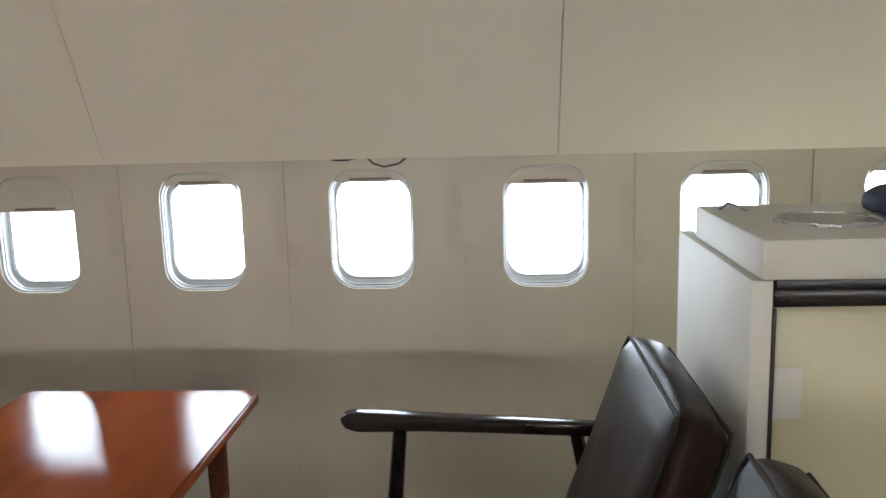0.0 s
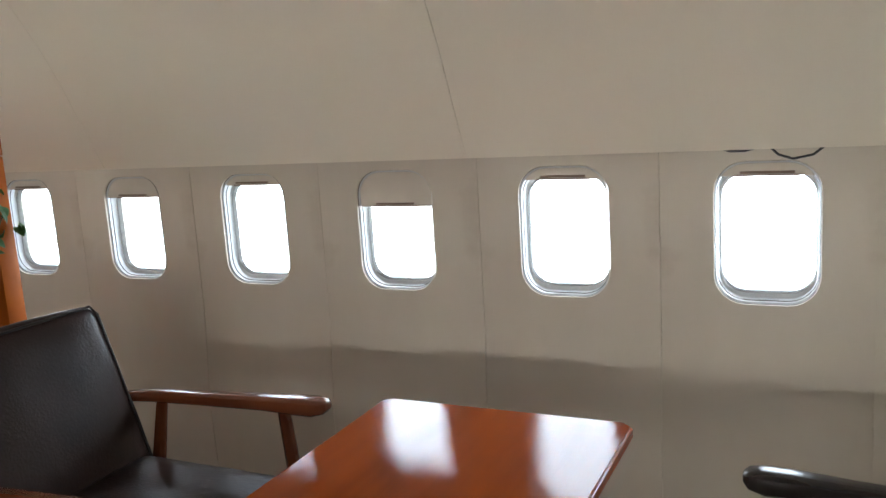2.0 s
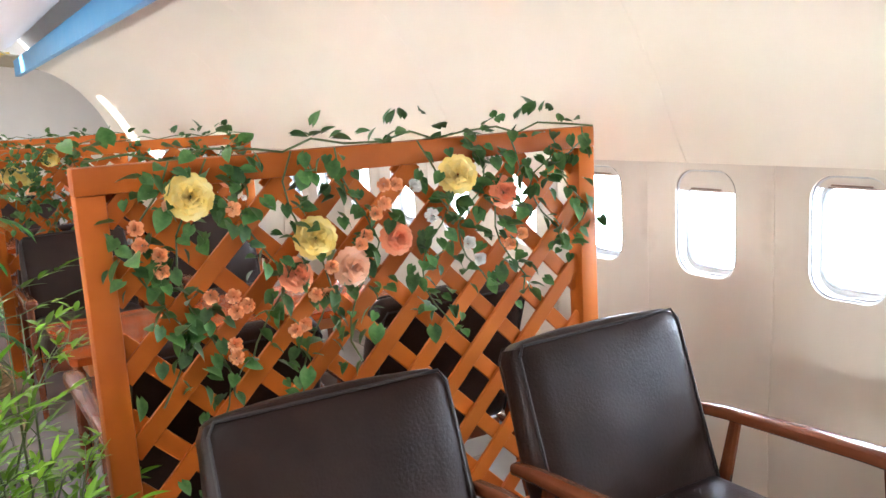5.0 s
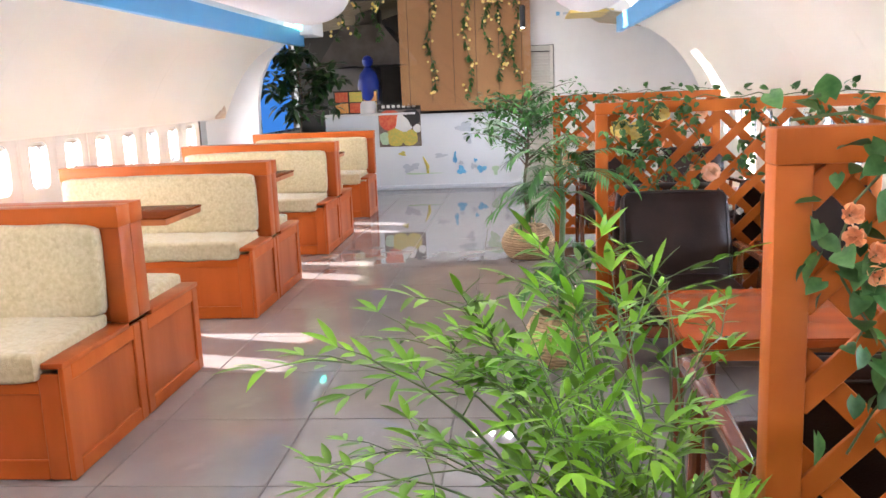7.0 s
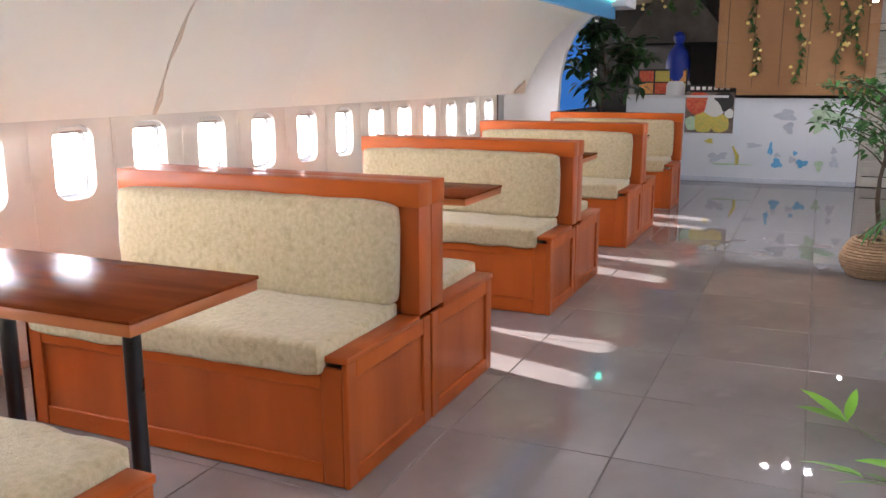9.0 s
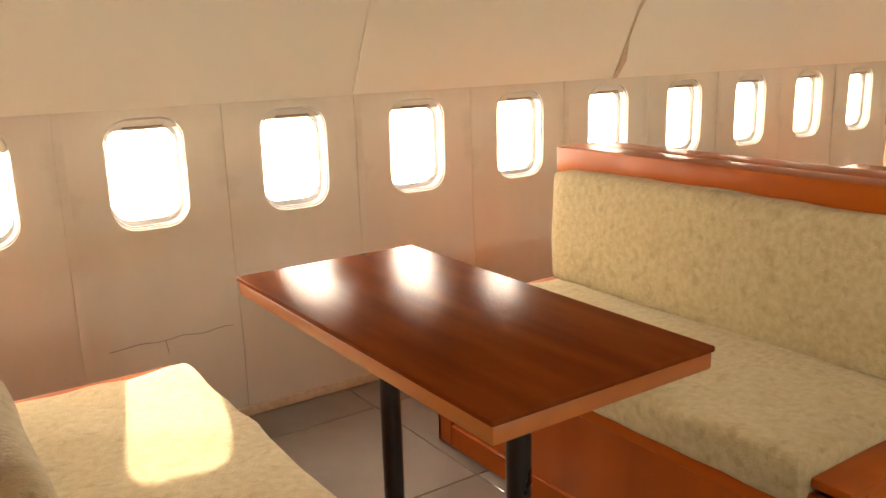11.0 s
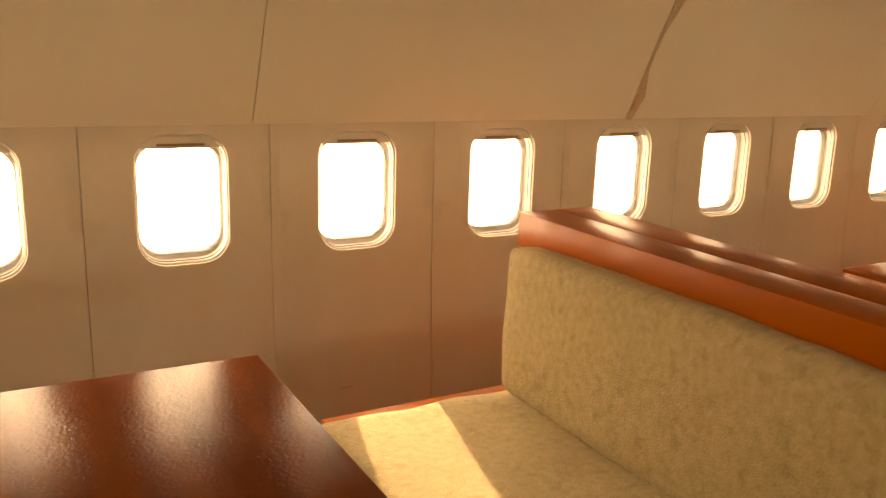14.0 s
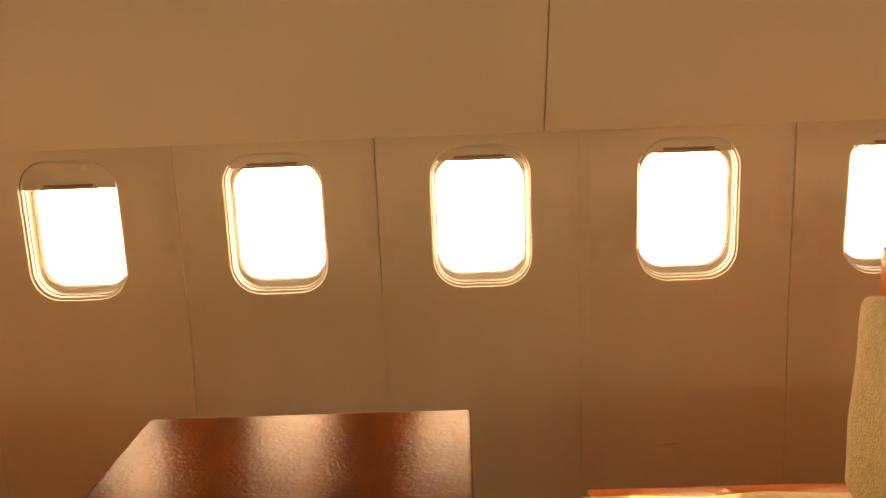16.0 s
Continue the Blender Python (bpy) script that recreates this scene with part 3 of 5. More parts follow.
def bench(x_seam, s, depth, seed, label):
    """A booth bench whose back stands at x_seam and whose seat looks towards s (+1 or -1 along x)."""
    b = thing("booth_bench", pose(x_seam, 0, 0), label, "bench", "booth benches along the windows")
    X = lambda v: s * v
    def bx(x0, x1, y0, y1, z0, z1, bev=0.004, bm=None):
        return box((min(X(x0), X(x1)), y0, z0), (max(X(x0), X(x1)), y1, z1), bev, bm)
    framed_panel(b, "front_panel", Matrix(((0, -s, 0, X(depth)), (1, 0, 0, 0), (0, 0, 1, 0), (0, 0, 0, 1))), Y_WALLEND, Y_AISLE - 0.021, 0.004, 0.40, 0.02, 0.075)
    for y, d in ((Y_AISLE, -1), (Y_WALLEND, 1)):
        framed_panel(b, "end_panel", Matrix(((s, 0, 0, 0), (0, d, 0, y), (0, 0, 1, 0), (0, 0, 0, 1))), 0.008, depth, 0.002, 0.418, 0.02, 0.06)
    part("seat_board", bx(0.09, depth - 0.03, Y_WALLEND + 0.002, Y_AISLE - 0.079, 0.4185, 0.436), M_BENCH_H, b)
    part("seat_edge", bx(0.106, depth + 0.006, Y_AISLE - 0.078, Y_AISLE + 0.0045, 0.4188, 0.440), M_BENCH, b)
    part("wall_ledge", bx(0.11, depth + 0.004, Y_WALLEND - 0.012, Y_WALLEND + 0.043, 0.4365, 0.464), M_BENCH_H, b)
    part("back_panel", bx(0.006, 0.085, Y_WALLEND + 0.047, Y_AISLE - 0.077, 0.44, 0.834), M_BENCH_H, b)
    part("back_post", bx(0.002, 0.105, Y_AISLE - 0.075, Y_AISLE + 0.002, 0.439, 0.834), M_BENCH, b)
    part("back_post", bx(0.002, 0.108, Y_WALLEND, Y_WALLEND + 0.045, 0.439, 0.834), M_BENCH, b)
    part("top_rail", bx(0.0004, 0.112, Y_WALLEND - 0.002, Y_AISLE + 0.005, 0.8345, 0.920, 0.0015), M_BENCH_H, b)
    lo, hi = sorted((X(0.10), X(depth + 0.035)))
    part("seat_cushion", pad((lo, Y_WALLEND + 0.045, 0.372), (hi, Y_AISLE - 0.085, 0.485), 0.020, 30, 0.008, 0.008, seed), M_VELVET, b, "worn cream velvet seat cushion")
    m = Matrix.Translation((X(0.105), 0, 0.47)) @ Matrix.Rotation(-s * radians(1.5), 4, "Y") @ Matrix.Translation((-X(0.105), 0, -0.47))
    lo, hi = sorted((X(0.088), X(0.185)))
    part("back_cushion", pad((lo, Y_WALLEND + 0.04, 0.478), (hi, Y_AISLE - 0.080, 0.850), 0.026, 26, 0.010, 0.005, seed + 9, m), M_VELVET, b, "worn cream velvet back cushion")
    return b


LAB = "orange-stained wooden booth bench with worn cream velvet cushions"
for i, (xs, da, db) in enumerate(((1.06, 0.60, 0.64), (-1.04, 0.625, 0.64), (-3.11, 0.52, 0.59), (-5.18, 0.56, 0.58), (-7.28, 0.58, 0.0))):
    bench(xs, 1, da, i * 2 + 1, LAB)
    if db:
        bench(xs, -1, db, i * 2 + 2, LAB)


def booth_table(x, y0, y1, width=0.5, z=0.739, inset=0.20):
    t = thing("dining_table", pose(x, (y0 + y1) / 2, 0), "red-brown wooden booth table on two black pedestals", "table", "booth tables")
    h, w = (y1 - y0) / 2, width / 2
    part("tabletop", box((-w, -h, z - 0.012), (w, h, z), 0.004), M_TABLE, t)
    part("edge", box((-w + 0.004, -h + 0.004, z - 0.044), (w - 0.004, h - 0.004, z - 0.0125), 0.004), M_TABLE_EDGE, t)
    for y in (-h + 0.28, h - inset):
        leg = part("leg", lathe([(0.025, 0.02), (0.025, z - 0.05), (0.06, z - 0.049), (0.06, z - 0.043)], 20, None, (0.0, y, 0)), M_BLACK, t)
        part("foot", lathe([(0.19, 0.001), (0.19, 0.008), (0.17, 0.016), (0.05, 0.024), (0.03, 0.03)], 32, None, (0.0, y, 0)), M_BLACK, leg)
    return t


booth_table(0.057, -0.445, 0.558, inset=0.245)
for x in (-2.08, -4.15, -6.25):
    booth_table(x - 0.05, -0.445, 0.50, inset=0.36)

# ---- lounge side: tables, armchairs ----
def low_table(x0, x1, y0, y1, z=0.562):
    t = thing("coffee_table", pose((x0 + x1) / 2, (y0 + y1) / 2, 0), "glossy reddish wooden coffee table with canted corners", "table", "lounge tables")
    w, h = (x1 - x0) / 2, (y1 - y0) / 2
    c = 0.022
    pts = [(w - c, -h), (w, -h + c), (w, h - c), (w - c, h), (-w + c, h), (-w, h - c), (-w, -h + c), (-w + c, -h)]
    def slab(z0, z1, k, bev):
        bm = bmesh.new()
        a = [bm.verts.new((px * k, py * k, z0)) for px, py in pts]
        b = [bm.verts.new((px * k, py * k, z1)) for px, py in pts]
        ring_faces(bm, a, b)
        bm.faces.new(a[::-1])
        bm.faces.new(b)
        bmesh.ops.bevel(bm, geom=[e for e in bm.edges if abs(e.verts[0].co.z - e.verts[1].co.z) < 1e-4], offset=bev, segments=2, affect="EDGES")
        return bm
    part("tabletop", slab(z - 0.028, z, 1.0, 0.005), M_LTABLE, t)
    part("apron", box((-w + 0.06, -h + 0.06, z - 0.085), (w - 0.06, h - 0.06, z - 0.029), 0.004), M_TABLE_EDGE, t)
    for sx in (-1, 1):
        for sy in (-1, 1):
            p = Vector((sx * (w - 0.09), sy * (h - 0.09), 0))
            part("leg", tube([p + Vector((0, 0, 0.001)), p + Vector((0, 0, z - 0.086))], [0.018, 0.026], 12), M_CHAIRWOOD, t)
    return t


M_LTABLE = mat("glossy_red_table_wood", (0.32, 0.060, 0.010), 0.07, col2=(0.22, 0.038, 0.007), scale=9, stretch=(1, 0.08, 1), bump=0.045, bscale=200, rvar=0.03)
M_LTABLE.node_tree.nodes["Principled BSDF"].inputs["Specular IOR Level"].default_value = 0.16
low_table(2.10, 2.70, 2.95, 4.14)
low_table(-0.82, -0.18, 2.78, 4.05)
low_table(-3.9, -3.3, 2.85, 4.05)


def armchair(arm_material, label, back_x=0.0, back_z=0.0):
    """A lounge chair that looks along +x, with its seat's middle at the origin."""
    c = thing("armchair", pose(0, 0, 0), label, "armchair", "lounge armchairs")
    part("seat", pad((-0.27, -0.255, 0.27), (0.28, 0.255, 0.385), 0.035, 14, 0.015, 0.004, 3), M_LEATHER, c)
    part("seat_frame", box((-0.27, -0.25, 0.215), (0.27, 0.25, 0.268), 0.006), arm_material, c)
    m = Matrix.Translation((-0.25 + back_x, 0, 0.33 + back_z)) @ Matrix.Rotation(radians(-19), 4, "Y") @ Matrix.Translation((0.25, 0, -0.33))
    back = part("backrest", pad((-0.315, -0.258, 0.30), (-0.215, 0.258, 0.80), 0.032, 14, 0.016, 0.004, 5, m), M_LEATHER, c)
    for x in (-0.222, -0.308):
        path = [m @ Vector((x, -0.248, 0.32)), m @ Vector((x, -0.25, 0.77)), m @ Vector((x, -0.235, 0.795)), m @ Vector((x, 0.235, 0.795)), m @ Vector((x, 0.25, 0.77)), m @ Vector((x, 0.248, 0.32))]
        part("piping", tube(path, 0.004, 6), M_SEAM, back)
    for sy in (-1, 1):
        y = sy * 0.295
        bm = bmesh.new()
        rings = []
        for x, z, w, h in ((-0.34, 0.515, 0.016, 0.014), (-0.25, 0.525, 0.020, 0.016), (-0.05, 0.535, 0.024, 0.017), (0.12, 0.542, 0.027, 0.018), (0.22, 0.545, 0.031, 0.022), (0.27, 0.546, 0.031, 0.023), (0.298, 0.548, 0.026, 0.017), (0.308, 0.55, 0.014, 0.008)):
            rings.append([bm.verts.new((x, y + w * math.copysign(abs(math.cos(a)) ** 0.6, math.cos(a)), z + h * math.copysign(abs(math.sin(a)) ** 0.6, math.sin(a)))) for a in [k * math.tau / 14 for k in range(14)]])
        for a, b in zip(rings, rings[1:]):
            ring_faces(bm, a, b)
        bm.faces.new(rings[0][::-1])
        bm.faces.new(rings[-1])
        bmesh.ops.recalc_face_normals(bm, faces=bm.faces[:])
        part("armrest", bm, arm_material, c)
        part("leg", tube([(0.235, y, 0.001), (0.20, y, 0.27), (0.175, y, 0.53)], [0.013, 0.019, 0.016], 10), arm_material, c)
        part("leg", tube([(-0.36, y, 0.001), (-0.27, y, 0.28), (-0.22, y, 0.515)], [0.013, 0.020, 0.015], 10), arm_material, c)
        part("stretcher", tube([(0.215, y, 0.235), (-0.28, y, 0.235)], 0.014, 8), arm_material, c)
    return c


chair = armchair(M_CHAIRWOOD, "dark brown leather armchair with curved wooden arms")
chair.matrix_basis = pose(1.67, 3.78, 0, 0, 0, 0)
for x, y, a in ((1.68, 3.06, -2), (-1.62, 3.08, 0), (-1.62, 3.78, 1), (0.25, 3.06, 180), (0.25, 3.76, 179), (-4.55, 3.1, 0), (-4.55, 3.75, 0), (-2.75, 3.1, 180), (-2.75, 3.75, 180)):
    copy_thing(chair, pose(x, y, 0, 0, 0, a))
# Same leather; arms coloured near black for standing against bright windows.
chair = armchair(M_ARM, "dark leather armchair with arms darkened against the window light", 0.048, -0.025)
chair.matrix_basis = pose(3.24, 3.68, 0, 0, 0, 180)
copy_thing(chair, pose(3.30, 3.08, 0, 0, 0, 178))

# ---- cabinet beside the window wall ----
cab = thing("cabinet", pose(3.70, 0, 0), "cream laminate galley cabinet with a round steel lid", "cabinet")
part("body", box((0.037, 3.55, 0.002), (1.30, 4.06, 0.905), 0.003), M_CREAM, cab, "glossy cream laminate carcass")
part("side_panel", box((0.0, 3.535, 0.002), (0.035, 4.08, 0.952), 0.003), M_CREAMTOP, cab)
part("dark_rail", box((0.037, 3.538, 0.906), (1.30, 4.06, 0.936), 0.002), M_ARM, cab, "dark brown edge rail")
part("edge_strip", box((0.0352, 3.530, 0.002), (0.040, 3.549, 0.905), 0.001), M_BLACK, cab)
top = part("top", box((0.012, 3.525, 0.953), (1.32, 3.98, 1.02), 0.006), M_CREAMTOP, cab, "white laminate top")
part("top_lip", box((0.04, 3.535, 0.9365), (1.30, 3.97, 0.9525), 0.001), M_BLACK, cab)
part("lid_rim", lathe([(0.098, 1.019), (0.098, 1.025), (0.090, 1.026), (0.088, 1.021)], 40, None, (0.19, 3.73, 0)), M_METAL, top)
part("lid", lathe([(0.087, 1.0195), (0.087, 1.0225), (0.03, 1.0225)], 40, None, (0.19, 3.73, 0)), mat("grey_lid", (0.35, 0.34, 0.32), 0.3, col2=(0.4, 0.39, 0.37)), top, "grey round lid")
part("latch", tube([(0.04, 3.90, 1.021), (0.06, 3.91, 1.032), (0.09, 3.88, 1.022)], 0.004, 6), M_METAL, cab)
part("tape", box((0.044, 3.5475, 0.71), (0.092, 3.5495, 0.80), 0.0), M_CREAMTOP, cab, "strip of old white tape")
bag = obj("folded_cloth", pad((-0.10, -0.05, 0.0), (0.12, 0.06, 0.05), 0.02, 8, 0.01, 0.015, 4), mat("navy_cloth", (0.02, 0.03, 0.07), 0.7, col2=(0.03, 0.05, 0.1), bump=0.2), None)
bag.matrix_basis = pose(4.10, 3.80, 1.021)
tagged(bag, "crumpled navy cloth lying on the white cabinet top", "cloth")

# ---- trellis screens with artificial roses ----
def trellis(x, y0, y1, top, label):
    t = thing("trellis_screen", pose(x, (y0 + y1) / 2, 0), label, "screen", "trellis screens")
    w = (y1 - y0) / 2
    part("post", box((-0.03, -w, 0.002), (0.03, -w + 0.062, top - 0.0605), 0.004), M_LATTICE, t)
    part("post", box((-0.03, w - 0.062, 0.002), (0.03, w, top - 0.0605), 0.004), M_LATTICE, t)
    part("rail", box((-0.031, -w - 0.001, top - 0.06), (0.031, w + 0.001, top), 0.004), M_LATTICE, t)
    part("rail", box((-0.029, -w + 0.063, 0.06), (0.029, w - 0.063, 0.12), 0.004), M_LATTICE, t)
    ylo, yhi, zlo, zhi = -w + 0.055, w - 0.055, 0.115, top - 0.055
    step = 0.178
    for d, xo in ((1, 0.006), (-1, -0.006)):
        k = -30
        while k < 40:
            cc = k * step
            k += 1
            # line z = d * y + cc
            pts = []
            for y in (ylo, yhi):
                z = d * y + cc
                if zlo <= z <= zhi:
                    pts.append((y, z))
            for z in (zlo, zhi):
                y = (z - cc) / d
                if ylo < y < yhi:
                    pts.append((y, z))
            if len(pts) < 2:
                continue
            (ya, za), (yb, zb) = pts[0], pts[1]
            n = math.hypot(yb - ya, zb - za)
            if n < 0.05:
                continue
            ang = math.atan2(zb - za, yb - ya)
            m = Matrix.Translation((xo, (ya + yb) / 2, (za + zb) / 2)) @ Matrix.Rotation(ang, 4, "X")
            part("slat", box((-0.0055, -n / 2, -0.0225), (0.0055, n / 2, 0.0225), 0.0015, None, 1, m), M_LATTICE, t)
    return t


SCR = "orange-brown wooden trellis screen wound with artificial ivy and roses"
trellis(0.834, 2.715, 4.16, 1.237, SCR)
trellis(-2.22, 2.715, 4.16, 1.225, SCR)
trellis(-5.0, 2.62, 4.0, 1.245, SCR)


def leaf_mesh(length, width, material, n=5, fold=0.25, droop=0.2, heart=False):
    bm = bmesh.new()
    rows = []
    for i in range(n + 1):
        u = i / n
        wd = width * (math.sin(math.pi * (u ** (0.55 if heart else 0.75))) ** (0.8 if heart else 0.9)) / 2
        z = -droop * length * u * u
        xx = length * u - (0.12 * length * (1 - u) ** 4 if heart else 0)
        rows.append((bm.verts.new((xx - (0.1 * length if heart and i == 0 else 0), wd + (0.18 * width if heart and i == 0 else 0), z + fold * wd)), bm.verts.new((length * u, 0, z)), bm.verts.new((xx - (0.1 * length if heart and i == 0 else 0), -wd - (0.18 * width if heart and i == 0 else 0), z + fold * wd))))
    for a, b in zip(rows, rows[1:]):
        for k in range(2):
            vs = (a[k], a[k + 1], b[k + 1], b[k])
            bm.faces.new(vs)
    bmesh.ops.remove_doubles(bm, verts=bm.verts[:], dist=1e-5)
    return mesh_of(bm, material)


IVY = [leaf_mesh(0.042, 0.038, M_IVY, 5, 0.2, 0.25, True), leaf_mesh(0.033, 0.029, M_IVY, 5, 0.3, 0.15, True)]


def rose_meshes(material, R, star=False):
    """Petals of a rose in three whorls; x is the way the bloom looks."""
    out = []
    for whorl, (count_, rad, tilt, size) in enumerate(((3, 0.10, 84, 0.50), (4, 0.22, 72, 0.62), (5, 0.36, 54, 0.74), (6, 0.50, 32, 0.86), (7, 0.58, 10, 0.98))):
        bm = bmesh.new()
        for k in range(count_):
            a0 = k * math.tau / count_ + whorl * 0.6
            grid = []
            for i in range(5):
                u = i / 4
                row = []
                for j in range(5):
                    v = (j - 2) / 2
                    wid = R * size * (0.62 + 0.10 * whorl) * (math.sin(math.pi * min(1, 0.16 + u * 0.62)) ** 0.6) * (1.0 if not star else 1.1 - 0.75 * u)
                    rr = R * rad * 0.35 + R * size * u * math.cos(radians(tilt)) * 0.95
                    hh = R * size * u * math.sin(radians(tilt)) * 0.85 - R * 0.08 * whorl + (R * 0.12 * u * u if whorl < 4 else -R * 0.10 * u * u) - 0.10 * R * v * v * u
                    if star:
                        rr *= 1.0 - 0.12 * abs(v) * u
                    row.append(bm.verts.new((hh, rr * math.cos(a0) - wid * v * math.sin(a0), rr * math.sin(a0) + wid * v * math.cos(a0))))
                grid.append(row)
            for i in range(4):
                for j in range(4):
                    bm.faces.new((grid[i][j], grid[i][j + 1], grid[i + 1][j + 1], grid[i + 1][j]))
        out.append(mesh_of(bm, material))
    return out


def rose(material, R, label, star=False):
    r = thing("artificial_rose", pose(0, 0, 0), label, "flower", "artificial roses on the trellis")
    for me in rose_meshes(material, R, star)[:5 if R > 0.03 else 3]:
        child("petals", me, r)
    return r


ROSES = {"y": rose(M_YELLOW, 0.041, "yellow artificial rose on the trellis"), "c": rose(M_CORAL, 0.035, "coral red artificial rose on the trellis"),
         "p": rose(M_PEACH, 0.039, "pale peach artificial rose on the trellis"), "o": rose(M_ORANGEP, 0.026, "small orange artificial rose bud on the trellis"),
         "w": rose(M_WHITEP, 0.027, "small white artificial flower on the trellis")}
used = set()


def put_rose(kind, x, y, z, turn=0, up=0):
    m = pose(x, y, z, 0, -up, turn)
    if kind not in used:
        used.add(kind)
        ROSES[kind].matrix_basis = m
    else:
        copy_thing(ROSES[kind], m)
ROSE_SPOTS = [("y", 2.942, 1.158), ("y", 3.233, 1.026), ("y", 3.640, 1.143), ("c", 3.793, 1.082), ("c", 3.456, 0.998), ("c", 3.177, 0.949), ("p", 3.321, 0.943), ("o", 2.818, 1.102), ("o", 2.827, 1.064), ("o", 2.862, 1.037), ("o", 2.863, 1.003), ("o", 2.963, 0.931), ("o", 3.015, 0.921), ("o", 3.047, 0.895), ("o", 3.017, 0.886), ("o", 3.214, 0.892), ("o", 3.252, 0.883), ("o", 3.160, 0.813), ("o", 3.182, 0.824), ("o", 3.008, 0.808), ("o", 3.007, 0.778), ("o", 3.393, 1.068), ("o", 3.420, 1.090), ("o", 3.426, 1.137), ("o", 3.455, 1.135), ("o", 3.368, 1.013), ("o", 3.342, 0.997), ("o", 3.259, 0.954), ("o", 3.797, 0.935), ("o", 3.836, 0.961), ("o", 3.032, 1.121), ("w", 3.506, 1.124), ("w", 3.552, 1.045), ("w", 3.667, 0.956), ("w", 3.701, 0.908)]
for kind, y, z in ROSE_SPOTS:
    put_rose(kind, 0.908 + random.uniform(-0.01, 0.015), y, z, random.uniform(-35, 5), random.uniform(-10, 25))
for i in range(40):
    kind = random.choice("wwwopoyc")
    bx, by = (-2.17, random.uniform(2.8, 4.1)) if i < 26 else (-4.95, random.uniform(2.7, 3.95))
    put_rose(kind, bx - 0.02, by, random.uniform(0.62, 1.17), random.uniform(-40, 20), random.uniform(-10, 30))


def ivy(x, y0, y1, top, n, seed, drops):
    """Ivy strings that lie over the top rail and hang down in front of the slats."""
    rnd = random.Random(seed)
    v = thing("ivy_garland", pose(x, (y0 + y1) / 2, 0), "artificial dark green ivy garland hanging on the trellis", "garland", "ivy garlands")
    yc = (y0 + y1) / 2
    bm = bmesh.new()
    spots = []
    pts = [Vector((0.02 + 0.02 * math.sin(k * 1.7), y0 - yc + (y1 - y0) * k / 16, top + 0.012 + 0.014 * math.sin(k * 2.3))) for k in range(17)]
    tube(pts, 0.003, 5, bm)
    for k in range(int(n * 0.08)):
        p = pts[rnd.randrange(16)].lerp(pts[rnd.randrange(1, 17)], 0.0) + Vector((rnd.uniform(-0.02, 0.02), rnd.uniform(-0.04, 0.04), rnd.uniform(-0.01, 0.05)))
        spots.append((p, rnd.uniform(-30, 70)))
    for y, length in drops:
        q = [Vector((0.045 + 0.012 * math.sin(j * 2.1 + y * 9), y - yc + 0.05 * math.sin(j * 0.9 + y * 5), top - length * j / 9)) for j in range(10)]
        tube(q, 0.0025, 5, bm)
        for k in range(int(n * 0.85 * length / sum(d[1] for d in drops))):
            u = rnd.uniform(0, 8.99)
            p = q[int(u)].lerp(q[int(u) + 1], u % 1) + Vector((rnd.uniform(-0.01, 0.035), rnd.uniform(-0.065, 0.065), rnd.uniform(-0.03, 0.03)))
            spots.append((p, rnd.uniform(-70, 10)))
    part("stem", bm, M_STEM, v)
    for p, up in spots:
        lf = child("leaf", rnd.choice(IVY), v)
        s = rnd.uniform(0.75, 1.2)
        lf.matrix_basis = pose(*p, rnd.uniform(-50, 50), -up, rnd.uniform(-100, 100)) @ Matrix.Diagonal((s, s, s, 1))


ivy(0.834, 2.74, 4.15, 1.237, 640, 1, ((2.86, 0.55), (2.95, 0.75), (3.10, 0.5), (3.22, 0.62), (3.36, 0.55), (3.58, 0.5), (3.70, 0.42), (3.95, 0.35), (4.06, 0.3), (3.82, 0.45)))
ivy(-2.22, 2.74, 4.15, 1.225, 460, 2, ((2.85, 0.4), (3.0, 0.5), (3.2, 0.45), (3.5, 0.4), (3.8, 0.4), (4.0, 0.3)))
ivy(-5.0, 2.65, 3.98, 1.245, 110, 3, ((2.8, 0.3), (3.1, 0.3), (3.5, 0.3)))


# ---- plants ----
def add_leaf(bm, base, way, up, length, width, droop):
    way = way.normalized()
    sidev = way.cross(up)
    if sidev.length < 1e-3:
        sidev = Vector((1, 0, 0))
    sidev.normalize()
    nrm = sidev.cross(way)
    prev = None
    for u, wd in ((0, 0.0), (0.2, 0.75), (0.45, 1.0), (0.75, 0.62), (1.0, 0.0)):
        c = base + way * length * u - Vector((0, 0, droop * length * u * u))
        if wd == 0:
            cur = [bm.verts.new(c)]
        else:
            e = nrm * (0.22 * width * wd / 2)
            cur = [bm.verts.new(c + sidev * width * wd / 2 + e), bm.verts.new(c), bm.verts.new(c - sidev * width * wd / 2 + e)]
        if prev:
            if len(prev) == 1:
                bm.faces.new((prev[0], cur[0], cur[1]))
                bm.faces.new((prev[0], cur[1], cur[2]))
            elif len(cur) == 1:
                bm.faces.new((prev[0], cur[0], prev[1]))
                bm.faces.new((prev[1], cur[0], prev[2]))
            else:
                bm.faces.new((prev[0], cur[0], cur[1], prev[1]))
                bm.faces.new((prev[1], cur[1], cur[2], prev[2]))
        prev = cur


